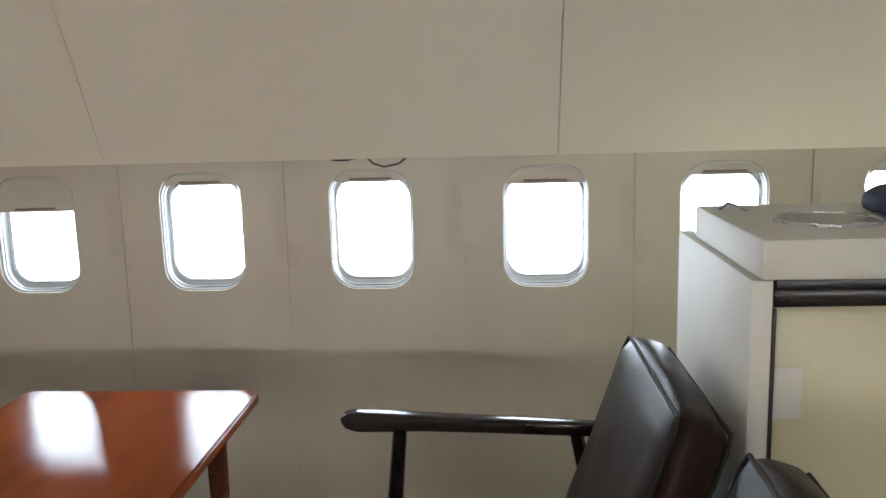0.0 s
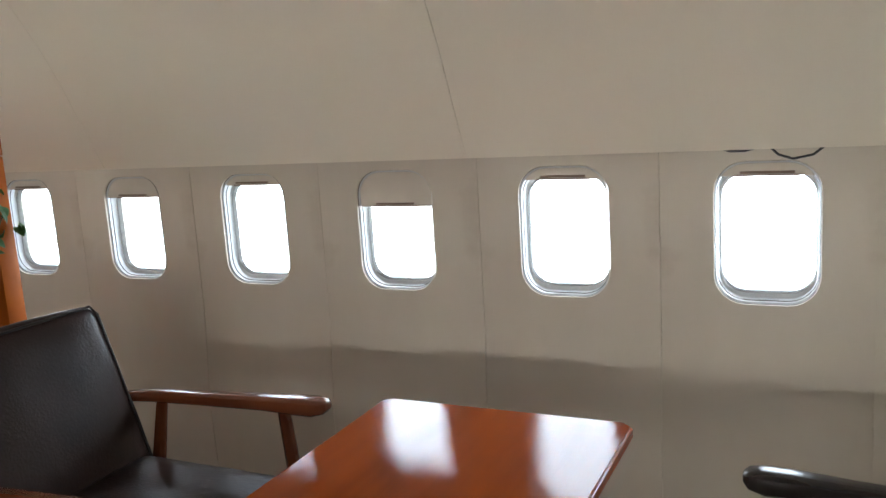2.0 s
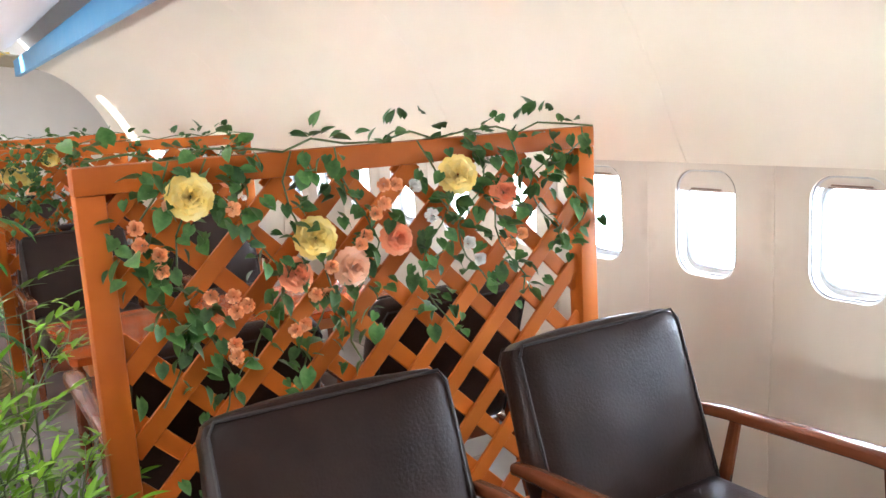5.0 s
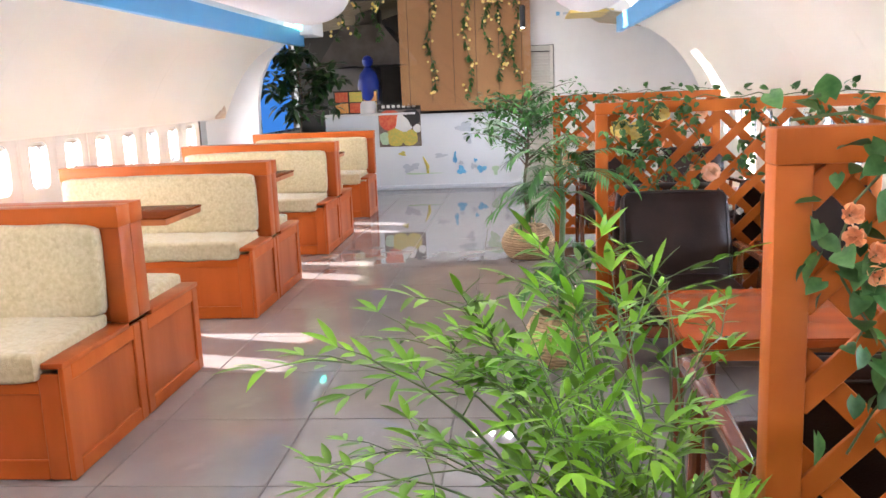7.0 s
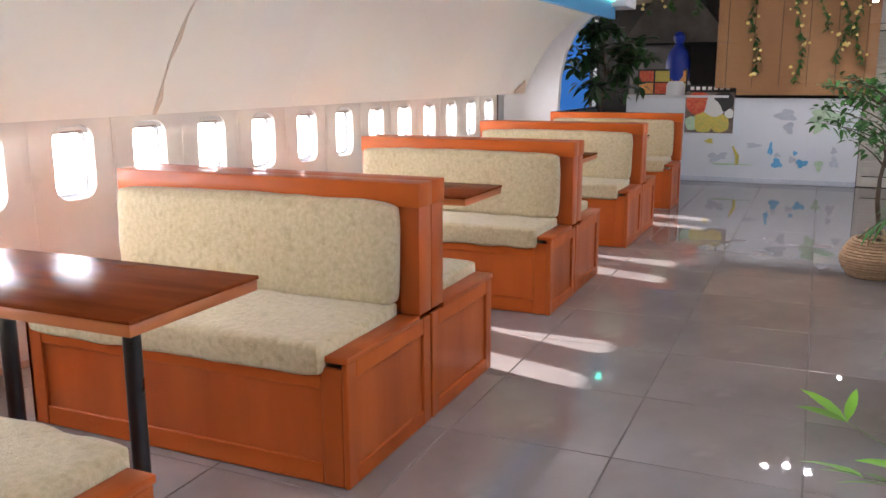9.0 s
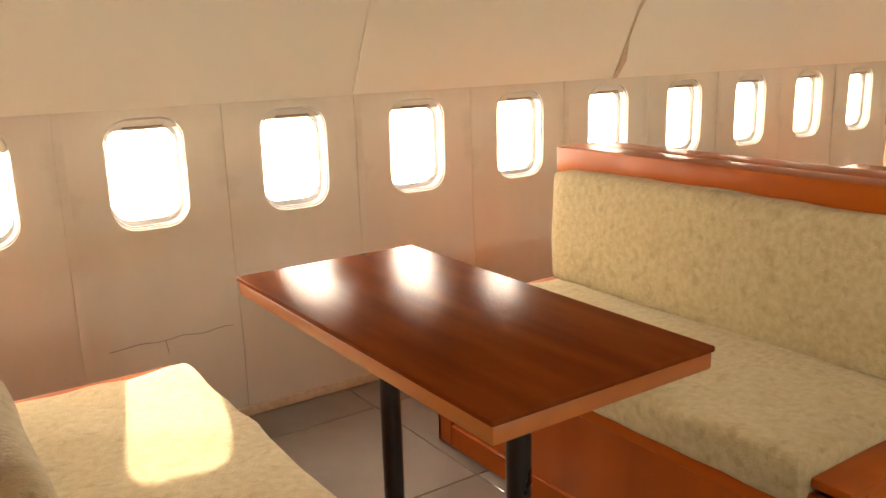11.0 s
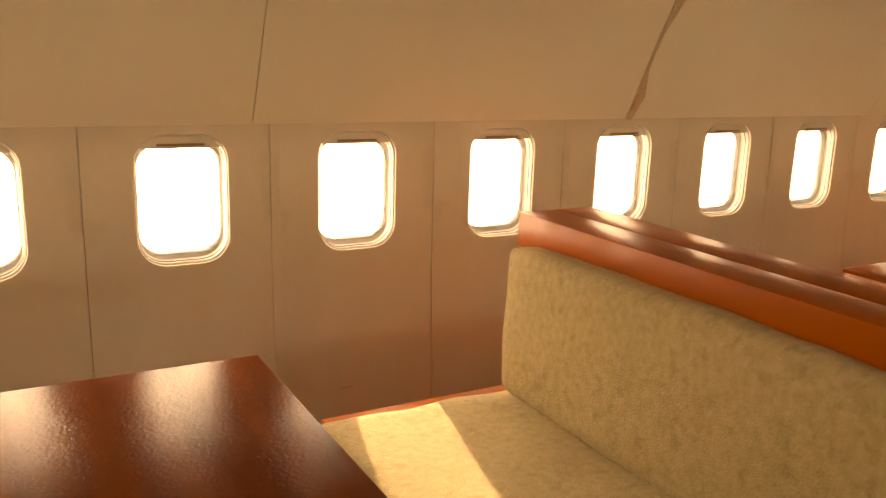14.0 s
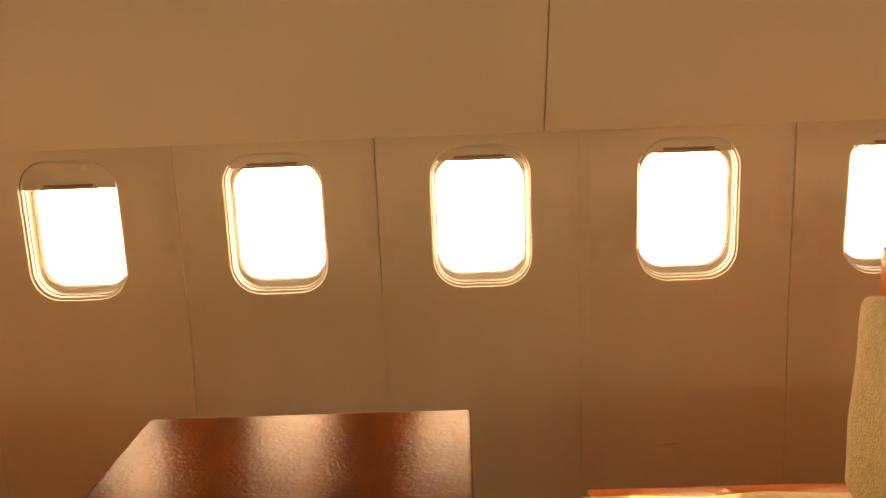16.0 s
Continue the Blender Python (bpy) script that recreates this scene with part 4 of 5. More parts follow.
def basket(parent, r, h):
    bm = bmesh.new()
    n = 14
    for k in range(n):
        z = h * (k + 0.5) / n
        u = z / h
        rad = r * (0.80 + 0.42 * math.sin(math.pi * min(1, u * 0.95 + 0.05)) ** 1.0 * (1 if u < 0.55 else 0.92))
        rad -= 0.0
        ring = []
        sides = 36
        for i in range(sides):
            a = i * math.tau / sides
            w = 0.004 * (1 if (i + k) % 2 else -1)
            ring.append((a, rad + w))
        t = h / n * 0.56
        rows = []
        for dz, dr in ((-t, -0.004), (0, 0.006), (t, -0.004), (t, -0.016), (-t, -0.016)):
            rows.append([bm.verts.new(((q + dr) * math.cos(a), (q + dr) * math.sin(a), max(0.001, z + dz))) for a, q in ring])
        for i in range(5):
            ring_faces(bm, rows[i], rows[(i + 1) % 5])
    bmesh.ops.recalc_face_normals(bm, faces=bm.faces[:])
    b = part("basket", bm, M_BASKET, parent, "woven seagrass basket pot")
    for s in (-1, 1):
        part("handle", tube([(s * r * 1.0, -0.06, h * 0.9), (s * r * 1.04, -0.05, h * 1.08), (s * r * 1.05, 0, h * 1.18), (s * r * 1.04, 0.05, h * 1.08), (s * r * 1.0, 0.06, h * 0.9)], 0.010, 8), M_BASKET, b)
    part("soil", lathe([(r * 0.75, 0.01), (r * 0.80, h * 0.82), (r * 0.3, h * 0.84)], 24), M_SOIL, parent)


def bamboo_plant(x, y, seed):
    rnd = random.Random(seed)
    p = thing("bamboo_plant", pose(x, y, 0), "leafy bright green artificial bamboo plant in a woven basket", "plant", "potted plants")
    basket(p, 0.17, 0.28)
    stems, leaves = bmesh.new(), bmesh.new()
    for i in range(50):
        az = rnd.gauss(-1.6, 0.95)
        out = rnd.uniform(0.12, 0.48)
        hgt = rnd.uniform(0.45, 1.12) - 0.28 * out
        b = Vector((rnd.uniform(-0.08, 0.08), rnd.uniform(-0.08, 0.08), 0.2))
        tip = Vector((math.cos(az) * out, math.sin(az) * out, hgt))
        mid = b.lerp(tip, 0.5) + Vector((0, 0, 0.22 + 0.2 * out))
        pts = [b * (1 - u) ** 2 + mid * 2 * u * (1 - u) + tip * u * u for u in [j / 9 for j in range(10)]]
        tube(pts, [0.0042 - 0.0032 * j / 9 for j in range(10)], 5, stems)
        for j in range(3, 10):
            d = (pts[j] - pts[j - 1]).normalized()
            for k in range(1 if j < 9 else 2):
                tw = (d * 0.75 + Vector((rnd.uniform(-1, 1), rnd.uniform(-1, 1), rnd.uniform(-0.35, 0.45)))).normalized()
                ln = rnd.uniform(0.05, 0.15)
                tip2 = pts[j] + tw * ln - Vector((0, 0, 0.15 * ln))
                tube([pts[j], pts[j].lerp(tip2, 0.5) + Vector((0, 0, 0.06 * ln)), tip2], [0.0015, 0.0011, 0.0006], 4, stems)
                flat = Vector((rnd.uniform(-0.35, 0.35), rnd.uniform(-0.35, 0.35), 1)).normalized()
                sd = tw.cross(flat).normalized()
                for u in (0.35, 0.68, 1.0):
                    at = pts[j].lerp(tip2, u)
                    for sg in (-1, 1):
                        if rnd.random() < 0.12:
                            continue
                        way = tw * rnd.uniform(0.6, 1.1) + sd * sg * rnd.uniform(0.5, 0.9) + flat * rnd.uniform(-0.25, 0.2)
                        add_leaf(leaves, at, way, flat, rnd.uniform(0.038, 0.070), rnd.uniform(0.010, 0.0155), rnd.uniform(0.05, 0.35))
                add_leaf(leaves, tip2, tw, flat, rnd.uniform(0.055, 0.085), rnd.uniform(0.012, 0.017), 0.2)
    part("stem", stems, M_STEM, p)
    tagged(part("foliage", leaves, M_LEAF, p), kind="stuff")


bamboo_plant(0.98, 2.50, 11)


def palm(x, y, seed):
    rnd = random.Random(seed)
    p = thing("palm_plant", pose(x, y, 0), "green artificial palm in a woven seagrass basket", "plant", "potted plants")
    basket(p, 0.15, 0.25)
    stems, leaves = bmesh.new(), bmesh.new()
    tube([(0, 0, 0.18), (0.012, 0.0, 0.5), (-0.004, 0.015, 0.75), (0.015, 0, 0.98)], [0.017, 0.014, 0.013, 0.009], 10, stems)
    for i in range(26):
        az = i * 2.4 + rnd.uniform(-0.3, 0.3)
        low = i < 7
        z0 = rnd.uniform(0.32, 0.55) if low else rnd.uniform(0.76, 0.98)
        ln = rnd.uniform(0.17, 0.27) if low else rnd.uniform(0.20, 0.36)
        rise = rnd.uniform(0.10, 0.24) if low else rnd.uniform(0.14, 0.46)
        pts = [Vector((math.cos(az) * ln * u, math.sin(az) * ln * u, z0 + rise * u - 0.27 * u * u)) for u in [j / 10 for j in range(11)]]
        tube(pts, [0.004 - 0.003 * j / 10 for j in range(11)], 5, stems)
        for j in range(3, 11):
            d = (pts[j] - pts[j - 1]).normalized()
            sd = d.cross(Vector((0, 0, 1))).normalized()
            for s in (-1, 1):
                for e in (0, 0.5):
                    way = d * 0.8 + sd * s * 0.75 + Vector((0, 0, rnd.uniform(-0.3, 0.15)))
                    add_leaf(leaves, pts[j].lerp(pts[j - 1], e), way, Vector((0, 0, 1)), rnd.uniform(0.09, 0.16) * (1.1 - 0.05 * j), 0.012, 0.3)
    part("stem", stems, M_STEM, p)
    tagged(part("foliage", leaves, M_PALM, p), kind="stuff")


palm(-1.70, 2.50, 5)


def small_tree(x, y, seed, h, spread, material, z_pot, leaf, nb, label, r=0.17):
    rnd = random.Random(seed)
    p = thing("potted_tree", pose(x, y, 0), label, "plant", "potted plants")
    basket(p, r, z_pot)
    stems, leaves = bmesh.new(), bmesh.new()
    trunk = [Vector((0.02 * math.sin(j), 0.02 * math.cos(j * 1.3), z_pot * 0.7 + (h - z_pot * 0.7) * j / 7)) for j in range(8)]
    tube(trunk, [0.018 - 0.0017 * j for j in range(8)], 8, stems)
    for i in range(nb):
        az = i * 2.4 + rnd.uniform(-0.4, 0.4)
        j = rnd.uniform(3.2, 7)
        b = trunk[int(j)].lerp(trunk[min(7, int(j) + 1)], j % 1)
        ln = spread * rnd.uniform(0.5, 1)
        pts = [b + Vector((math.cos(az) * ln * u, math.sin(az) * ln * u, ln * (0.75 * u - 0.35 * u * u))) for u in [k / 6 for k in range(7)]]
        tube(pts, [0.006 - 0.0008 * k for k in range(7)], 5, stems)
        for k in range(2, 7):
            for q in range(4 if k < 6 else 6):
                w = Vector((rnd.uniform(-1, 1), rnd.uniform(-1, 1), rnd.uniform(-0.6, 0.7)))
                add_leaf(leaves, pts[k] + w * 0.03, w, Vector((rnd.uniform(-0.4, 0.4), rnd.uniform(-0.4, 0.4), 1)), leaf * rnd.uniform(0.7, 1.2), leaf * 0.42, 0.3)
    part("trunk", stems, M_TRUNK, p)
    tagged(part("foliage", leaves, material, p), kind="stuff")


small_tree(-4.35, 2.38, 7, 1.26, 0.50, M_PALM, 0.25, 0.066, 44, "slender small-leaved potted tree in a woven basket")
small_tree(-8.45, -0.42, 8, 1.75, 0.55, M_DARKLEAF, 0.45, 0.17, 26, "dark green rubber plant tree in a pot", 0.2)

# ---- counter, kitchen and signs in the annexe ----
counter = thing("counter", pose(X_COUNTER, 0, 0), "white counter front with painted animals and a world map", "counter")
part("front", box((-0.08, -0.30, 0.002), (0.0, 2.43, 1.03), 0.004), M_MURAL, counter)
part("worktop", box((-0.55, -0.32, 1.031), (0.02, 0.95, 1.06), 0.004), M_WHITE, counter)
part("plinth", box((0.001, -0.30, 0.002), (0.012, 2.43, 0.06), 0.002), M_GREYPRINT, counter)


def blob(y, z, w, h, material, name="print", seed=0, lobes=3):
    """A flat painted shape with an uneven outline on the counter front."""
    bm = bmesh.new()
    n = 20
    rnd = random.Random(seed)
    ph = [rnd.uniform(0, 6.28) for _ in range(3)]
    vs = []
    for k in range(n):
        a = k * math.tau / n
        r = 1 + 0.25 * math.sin(lobes * a + ph[0]) + 0.14 * math.sin((lobes + 2) * a + ph[1])
        vs.append(bm.verts.new((0.004, y + w / 2 * r * math.cos(a), z + h / 2 * r * math.sin(a))))
    bm.faces.new(vs)
    r = bmesh.ops.extrude_face_region(bm, geom=bm.faces[:])
    for v in r["geom"]:
        if isinstance(v, bmesh.types.BMVert):
            v.co.x -= 0.0035
    bmesh.ops.recalc_face_normals(bm, faces=bm.faces[:])
    return part(name, bm, material, counter)


# elephant, giraffe, tree, map, children
blob(0.83, 0.30, 0.17, 0.11, M_GREYPRINT, "elephant", 1)
blob(0.93, 0.33, 0.08, 0.09, M_GREYPRINT, "elephant", 2)
part("giraffe", tube([(0.004, 1.09, 0.22), (0.004, 1.09, 0.32), (0.004, 1.03, 0.45)], [0.02, 0.025, 0.008], 6), M_YPRINT, counter)
blob(1.0, 0.22, 0.5, 0.02, M_GPRINT, "grass", 3)
blob(1.27, 0.46, 0.16, 0.06, M_GREYPRINT, "tree", 4)
for y, z, w, h, m_, sd in ((1.62, 0.83, 0.22, 0.13, M_GREYPRINT, 5), (1.66, 0.68, 0.10, 0.14, M_GREYPRINT, 6), (2.05, 0.83, 0.36, 0.16, M_GPRINT, 7), (1.98, 0.70, 0.13, 0.15, M_GPRINT, 8), (2.28, 0.66, 0.10, 0.08, M_GREYPRINT, 9),
                           (1.47, 0.42, 0.05, 0.16, M_BPRINT, 10), (1.55, 0.25, 0.11, 0.12, M_BPRINT, 11), (1.55, 0.35, 0.07, 0.05, M_GREYPRINT, 12), (1.72, 0.30, 0.08, 0.07, M_GREYPRINT, 13), (1.83, 0.26, 0.13, 0.09, M_BPRINT, 14), (2.02, 0.24, 0.08, 0.13, M_GPRINT, 15), (2.17, 0.42, 0.06, 0.08, M_GREYPRINT, 16), (2.18, 0.28, 0.09, 0.12, M_GREYPRINT, 17), (1.75, 0.38, 0.05, 0.05, M_BPRINT, 18), (0.75, 0.5, 0.09, 0.06, M_YPRINT, 19)):
    blob(y, z, w, h, m_, "painted_figure", sd)

pic = thing("food_poster", pose(X_COUNTER + 0.006, 0.73, 0), "framed poster of a shaved ice dessert with fruit", "poster")
part("backing", box((-0.003, -0.29, 0.60), (0.004, 0.29, 1.10), 0.001), mat("poster_ground", (0.30, 0.24, 0.20), 0.4, col2=(0.10, 0.07, 0.05), scale=6), pic)
for y, z, r, m_ in ((-0.14, 0.97, 0.15, M_RED), (0.05, 0.92, 0.14, M_WHITEP), (0.16, 0.99, 0.13, M_KITCHEN), (-0.06, 0.74, 0.13, M_YPRINT), (0.13, 0.72, 0.12, M_YPRINT), (-0.2, 0.72, 0.09, M_GPRINT), (0.24, 0.84, 0.06, M_WHITEP)):
    bm = bmesh.new()
    bmesh.ops.create_icosphere(bm, subdivisions=2, radius=r)
    for v in bm.verts:
        v.co *= 1 + 0.2 * noise.noise(v.co * 14 + Vector((y * 9, z * 7, 0)))
        v.co.x *= 0.03
        v.co += Vector((0.007, y, z))
        v.co.y = max(-0.285, min(0.285, v.co.y))
        v.co.z = max(0.605, min(1.095, v.co.z))
    part("fruit", bm, m_, pic)
menu = thing("menu_board", pose(X_COUNTER - 0.12, 0.12, 1.06), "standing menu board with pictures of drinks", "menu board")
part("board", box((-0.012, -0.31, 0.0), (0.0, 0.31, 0.32), 0.002), M_KITCHEN, menu)
for i in range(3):
    for j in range(2):
        part("picture", box((0.001, -0.29 + i * 0.2, 0.015 + j * 0.15), (0.004, -0.11 + i * 0.2, 0.15 + j * 0.15), 0.001), (M_ORPRINT, M_RED, M_YPRINT)[(i + j) % 3], menu)
sign = thing("counter_sign", pose(X_COUNTER + 0.0, 0.73, 1.03), "dark strip of white lettering over the counter", "sign")
part("strip", box((-0.02, -0.29, 0.075), (0.0, 0.29, 0.155), 0.002), M_KITCHEN, sign)
for i in range(7):
    part("lettering", box((0.001, -0.24 + i * 0.07, 0.095), (0.003, -0.195 + i * 0.07, 0.135), 0.0), M_WHITEP, sign)

# blue-robed figure on the counter, one plain mesh
fig = obj("figurine", lathe([(0.13, 0.0), (0.15, 0.06), (0.155, 0.22), (0.12, 0.36), (0.055, 0.44), (0.04, 0.46), (0.07, 0.50), (0.075, 0.55), (0.045, 0.60), (0.01, 0.615)], 24), M_ROBE)
fig.matrix_basis = pose(-9.52, 0.29, 1.235)
tagged(fig, "blue glazed figurine standing on a white stand", "figurine")
stand = tagged(obj("display_stand", lathe([(0.17, 0.0), (0.17, 0.12), (0.15, 0.17)], 24), M_WHITE), "round white display stand on the counter", "stand")
stand.matrix_basis = pose(-9.52, 0.29, 1.0605)
hood = thing("extractor_hood", pose(-11.0, 0.0, 0), "dull steel kitchen extractor hood", "extractor hood")
part("canopy", extrude_profile([(-0.6, 1.75), (0.75, 1.75), (0.75, 1.85), (0.35, 2.35), (-0.25, 2.35), (-0.6, 1.85)], -0.5, 0.4), M_STEEL, hood)
part("duct", box((-0.3, -0.1, 2.352), (0.1, 0.25, 2.9), 0.01), M_STEEL, hood)
fridge = thing("steel_fridge", pose(-11.2, -0.15, 0), "pale grey upright kitchen fridge", "fridge")
part("body", box((-0.4, -0.45, 0.002), (0.3, 0.30, 1.74), 0.01), mat("grey_enamel", (0.2, 0.19, 0.185), 0.4, col2=(0.24, 0.23, 0.22)), fridge)
part("door", box((0.302, -0.44, 0.05), (0.33, 0.29, 1.72), 0.008), mat("grey_door", (0.2, 0.19, 0.18), 0.4, col2=(0.24, 0.22, 0.21)), fridge)
part("handle", box((0.331, 0.2, 0.8), (0.35, 0.225, 1.3), 0.004), M_METAL, fridge)

blind = thing("bamboo_blind", pose(-9.16, 1.66, 0), "bamboo roll blind with artificial flower garlands", "blind")
me = mesh_of(box((-0.003, -0.87, -0.006), (0.003, 0.87, 0.006), 0.0015, None, 1), M_BAMBOO)
me2 = mesh_of(box((-0.003, -0.62, -0.006), (0.003, 0.87, 0.006), 0.0015, None, 1), M_BAMBOO)
for i in range(108):
    s = child("slat", me if i > 5 else me2, blind)
    s.matrix_basis = pose(0.0015 * (i % 2), 0, 1.075 + i * 0.0137)
for y in (-0.75, -0.45, -0.15, 0.15, 0.45, 0.75):
    part("cord", tube([(0.006, y, 1.16), (0.006, y, 2.54)], 0.004, 5), M_TRUNK, blind)


setting("trim_beam", box((-9.22, -1.44, 2.542), (-9.06, 4.71, 2.62), 0.004), M_KITCHEN, "dark wooden beam over the counter", "beam")


def flower_string(x, y, z_top, length, seed, label):
    rnd = random.Random(seed)
    g = thing("flower_garland", pose(x, y, z_top), label, "garland", "hanging garlands")
    stems, leaves = bmesh.new(), bmesh.new()
    pts = [Vector((0.02 * math.sin(j + seed), 0.05 * math.sin(j * 0.8 + seed), -length * j / 10)) for j in range(11)]
    tube(pts, 0.004, 5, stems)
    for k in range(int(90 * length)):
        u = rnd.uniform(0, 9.99)
        p = pts[int(u)].lerp(pts[int(u) + 1], u % 1)
        w = Vector((rnd.uniform(0.1, 1), rnd.uniform(-1, 1), rnd.uniform(-1, 0.4)))
        add_leaf(leaves, p, w, Vector((0, 0, 1)), rnd.uniform(0.05, 0.09), 0.035, 0.3)
    part("stem", stems, M_STEM, g)
    tagged(part("foliage", leaves, M_IVY, g), kind="stuff")
    petals = bmesh.new()
    for k in range(int(14 * length)):
        p = pts[rnd.randrange(11)] + Vector((0.05, rnd.uniform(-0.09, 0.09), rnd.uniform(-0.05, 0.05)))
        bmesh.ops.create_icosphere(petals, subdivisions=1, radius=rnd.uniform(0.015, 0.026), matrix=Matrix.Translation(p))
    part("blossom", petals, random.choice((M_YELLOW, M_WHITEP, M_YELLOW)), g, "small pale blossoms")


for y, ln, sd in ((1.22, 0.95, 1), (1.70, 1.08, 2), (2.15, 0.85, 3), (2.32, 0.9, 6), (1.95, 0.5, 7)):
    flower_string(-9.10, y, 2.541, ln + 0.24, sd, "hanging garland of yellow and white flowers on the blind")
for y, ln, sd in ((0.05, 0.42, 4), (0.30, 0.34, 5), (0.55, 0.42, 8)):
    flower_string(-9.08, y - 0.03, 2.541, ln + 0.1, sd, "hanging green ivy garland under the roof")

box_ = thing("exit_sign", pose(-7.75, -0.30, 2.02), "white box with a small green exit light", "sign")
part("housing", box((-0.3, -0.3, 0.0), (0.25, 0.32, 0.2), 0.01), M_WHITE, box_)
part("light", box((0.251, 0.12, 0.05), (0.256, 0.2, 0.13), 0.002), M_EXIT, box_)
toilet = thing("toilet_sign", pose(-9.27, 2.98, 2.22), "small white toilet sign with blue figures", "sign")
part("plate", box((-0.008, -0.14, 0.0), (0.0, 0.14, 0.09), 0.002), M_WHITE, toilet)
part("lettering", box((0.001, -0.02, 0.03), (0.003, 0.12, 0.06), 0), M_GREYPRINT, toilet)
part("figure", box((0.001, -0.11, 0.02), (0.003, -0.06, 0.07), 0), M_BPRINT, toilet)
for i, z in enumerate((2.02, 2.10, 2.18)):
    la = thing("spotlight", pose(-8.3, 2.42, z + 0.12), "small white track spotlight", "lamp", "track spotlights")
    part("housing", lathe([(0.03, 0.0), (0.035, 0.02), (0.035, 0.09), (0.012, 0.11)], 16, None, (0, 0, -0.1)), M_BLACK, la)
    part("bulb", lathe([(0.026, -0.004), (0.028, -0.001)], 16, None, (0, 0, -0.1)), M_LAMP, la)

# ---- ceiling lamps ----
for i, x in enumerate((4.0, 2.2, 0.4, -1.4, -3.2, -5.0, -6.8)):
    for y in (1.75, 2.15):
        la = thing("downlight", pose(x, y, 2.56), "round recessed ceiling downlight", "lamp", "ceiling downlights")
        part("ring", lathe([(0.035, 0.0), (0.05, 0.0), (0.05, 0.012), (0.045, 0.02)], 24), M_WHITE, la)
        part("bulb", lathe([(0.030, -0.003), (0.032, 0.0)], 20), M_LAMP, la)
    ld = bpy.data.lights.new("downlight_glow", "AREA")
    ld.shape, ld.size, ld.energy, ld.color = "DISK", 0.06, LAMP_WATTS, (1.0, 0.93, 0.84)
    lo = new("downlight_glow", ld)
    lo.matrix_world = look((x, 1.95, 2.52), (x, 1.95, 0))

# stained joint on the south panel and loose cable over a north window
bm = bmesh.new()
for k, (o, z, w) in enumerate(zip([q[0] - 0.003 for q in ARC[:7]], [q[1] - 0.002 for q in ARC[:7]], (0.022, 0.026, 0.012, 0.012, 0.022, 0.014, 0.004))):
    y = side_of(o, -1)
    bm.verts.new((-1.60, y, z))
    bm.verts.new((-1.60 - w * (1.0 + 0.5 * math.sin(k * 2.0)), y, z))
bm.verts.ensure_lookup_table()
for k in range(6):
    bm.faces.new((bm.verts[2 * k], bm.verts[2 * k + 1], bm.verts[2 * k + 3], bm.verts[2 * k + 2]))
setting("trim_stain", bm, M_STAIN, "brown glue stain beside a panel joint", "stain")
bm = bmesh.new()
rnd_t = random.Random(3)
edge = [(-7.10, 1.112), (-7.06, 1.15), (-7.12, 1.17), (-7.14, 1.21), (-7.20, 1.20), (-7.23, 1.26), (-7.30, 1.235), (-7.38, 1.17), (-7.42, 1.112)]
front = [bm.verts.new((x, side_of(2.752 - (z - 1.108) * 0.5 - 0.012 - rnd_t.uniform(0, 0.012), -1), z)) for x, z in edge]
back = [bm.verts.new((v.co.x, v.co.y - 0.006, v.co.z)) for v in front]
bm.faces.new(front)
bm.faces.new(back[::-1])
ring_faces(bm, front, back)
bmesh.ops.recalc_face_normals(bm, faces=bm.faces[:])
setting("trim_torn_edge", bm, M_STAIN, "torn brown edge of the last upper panel", "wall damage")

for x0, x1, z, drop_x in ((0.046, 0.456, 0.344, 0.278), (-0.915, -0.66, 0.284, None)):
    bm = bmesh.new()
    n_seg = 14
    tube([(x0 + (x1 - x0) * k / n_seg, Y_R + 0.0262 + 0.0006 * rnd_t.random(), z + 0.004 * math.sin(k * 1.3) + rnd_t.uniform(-0.002, 0.002)) for k in range(n_seg + 1)], [0.0006 + 0.0009 * rnd_t.random() for k in range(n_seg + 1)], 5, bm)
    if drop_x:
        tube([(drop_x, Y_R + 0.0266, z), (drop_x - 0.004, Y_R + 0.028, z - 0.026), (drop_x - 0.007, Y_R + 0.0285, z - 0.048)], [0.0012, 0.0014, 0.0006], 5, bm)
    setting("trim_crack", bm, M_LIP, "thin dark crack in the lower wall lining", "crack")


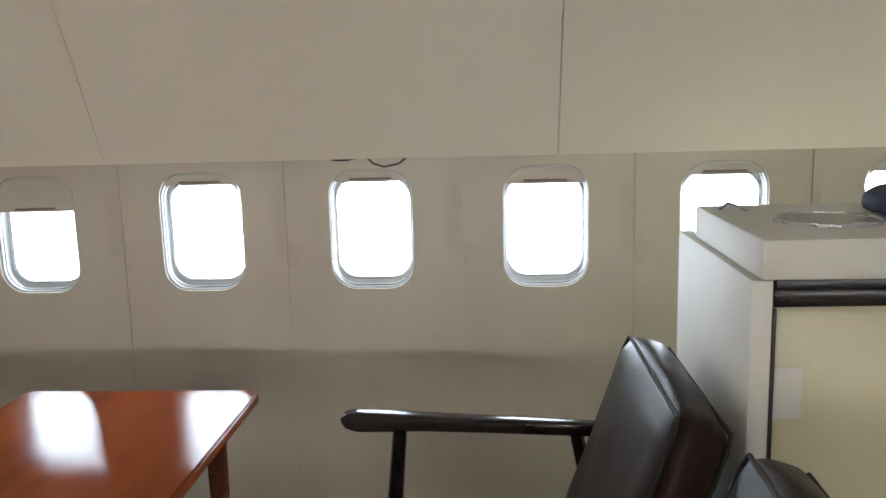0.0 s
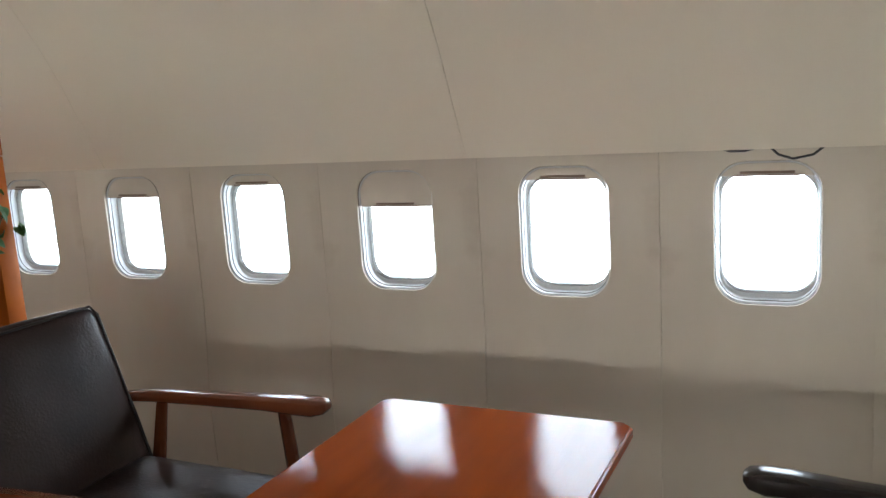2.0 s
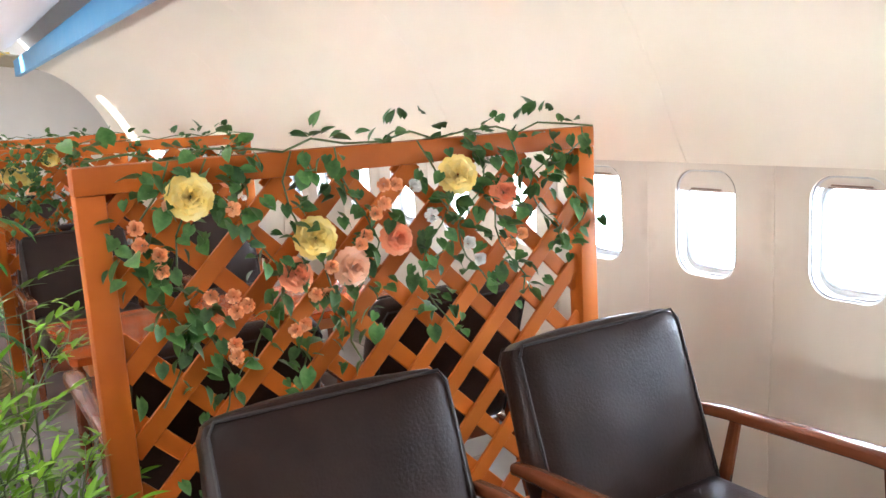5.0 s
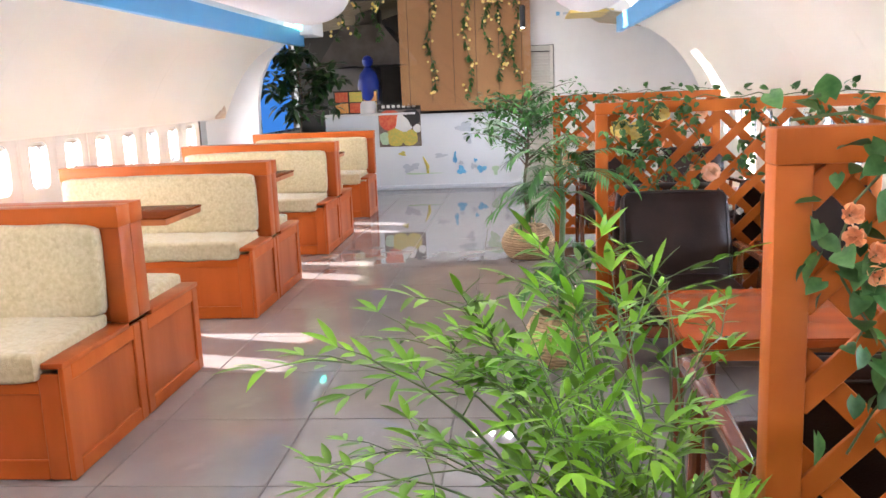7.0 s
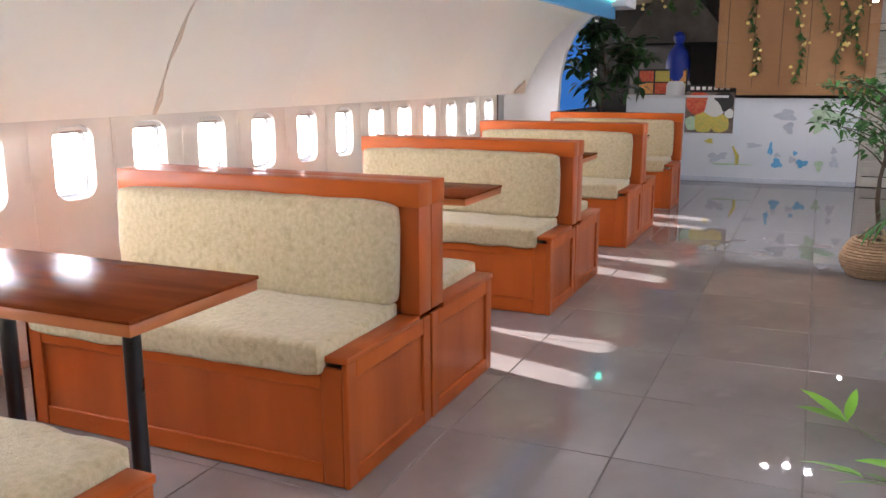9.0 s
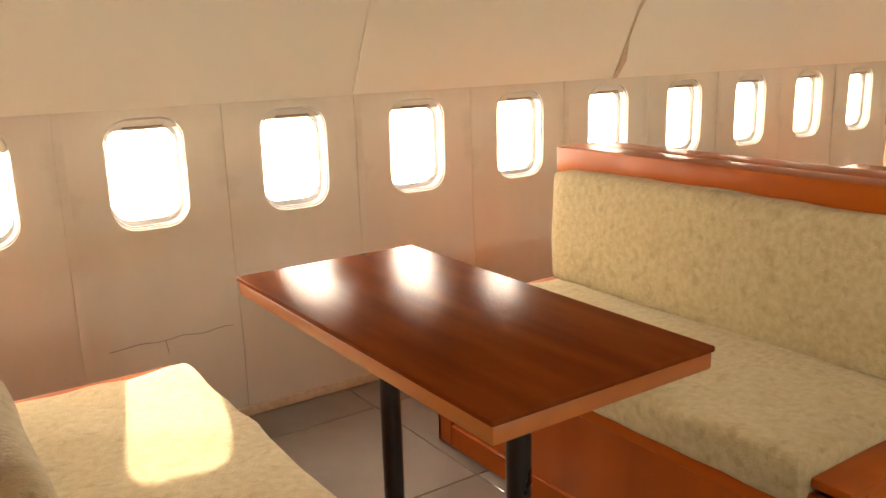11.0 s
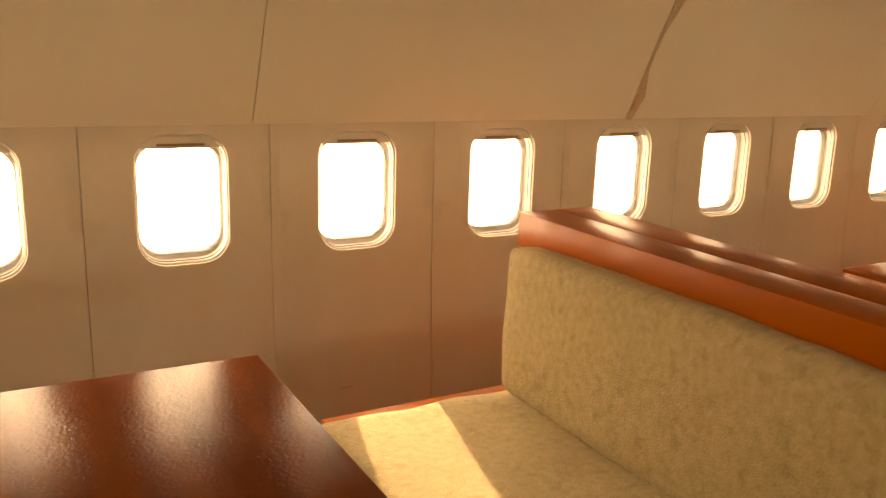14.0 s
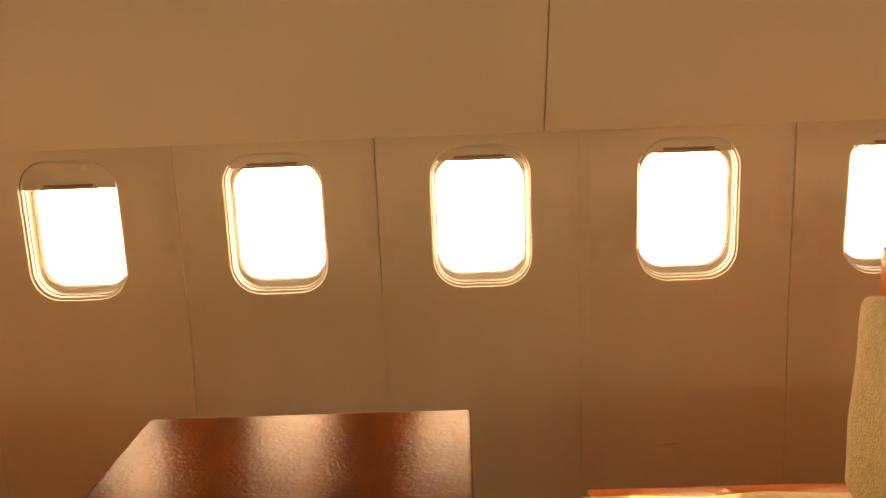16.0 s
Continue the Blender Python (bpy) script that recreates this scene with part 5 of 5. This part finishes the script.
def shrub(x, y, h, r, seed):
    rnd = random.Random(seed)
    p = thing("shrub", pose(x, y, -1.2), "green shrub outside the cabin windows, leaves paled for glare", "shrub", "shrubs outside")
    stems, leaves = bmesh.new(), bmesh.new()
    for i in range(30):
        az, out = rnd.uniform(0, math.tau), r * math.sqrt(rnd.random())
        tip = Vector((math.cos(az) * out, math.sin(az) * out, h * rnd.uniform(0.55, 1.0) * (1 - 0.3 * (out / r) ** 2)))
        tube([(0, 0, 0), tip * 0.5 + Vector((0, 0, 0.1)), tip], [0.02, 0.012, 0.004], 5, stems)
        for k in range(28):
            q = tip * rnd.uniform(0.55, 1.0) + Vector((rnd.gauss(0, 0.09), rnd.gauss(0, 0.09), rnd.gauss(0, 0.09)))
            w = Vector((rnd.uniform(-1, 1), rnd.uniform(-1, 1), rnd.uniform(-0.5, 0.9)))
            add_leaf(leaves, q, w, Vector((0.1, 0.2, 1)), rnd.uniform(0.08, 0.14), 0.05, 0.2)
    part("stem", stems, M_TRUNK, p)
    tagged(part("foliage", leaves, M_SHRUB, p), kind="stuff")


shrub(4.75, 9.6, 1.55, 0.55, 31)
shrub(5.6, 9.9, 1.8, 0.7, 32)
shrub(6.8, 10.2, 1.7, 0.7, 33)
cable = thing("cable", pose(2.93, side_of(2.77, 1), 1.11), "loose dark cable hanging below the upper panel", "cable")
part("loop", tube([(-0.10, 0, 0.004), (-0.07, 0, -0.006), (-0.04, 0, -0.006), (0.0, 0, 0.004)], 0.003, 6), M_BLACK, cable)
part("loop", tube([(0.01, 0, 0.004), (0.03, 0, -0.016), (0.06, 0, -0.026), (0.10, 0, -0.018), (0.13, 0, 0.006)], 0.003, 6), M_BLACK, cable)

# ---- floor tiles and skirting, last ----
for side, y, s in (("north", Y_L - 0.02, -1), ("south", Y_R + 0.02, 1)):
    setting("baseboard_" + side, box((X_END + 0.01, min(y, y + s * 0.012), 0.001), (X_BACK - 0.01, max(y, y + s * 0.012), 0.035), 0.003), M_STAIN, "thin stained brown skirting strip", "baseboard")
g = 0.0022
TILE_MESH = mesh_of(box((g, g, -0.010), (TILE - g, TILE - g, 0.0), 0.0015, None, 1), M_TILE, False)
for i in range(-18, 13):
    for j in range(-5, 6):
        x, y = TILE_X + i * TILE, TILE_Y + j * TILE
        if x < -12.4 or x + TILE > X_BACK + 0.6 or y + TILE < -1.4 or y > 4.75:
            continue
        t = child("tile", TILE_MESH, floor)
        t.matrix_basis = pose(x, y, 0)
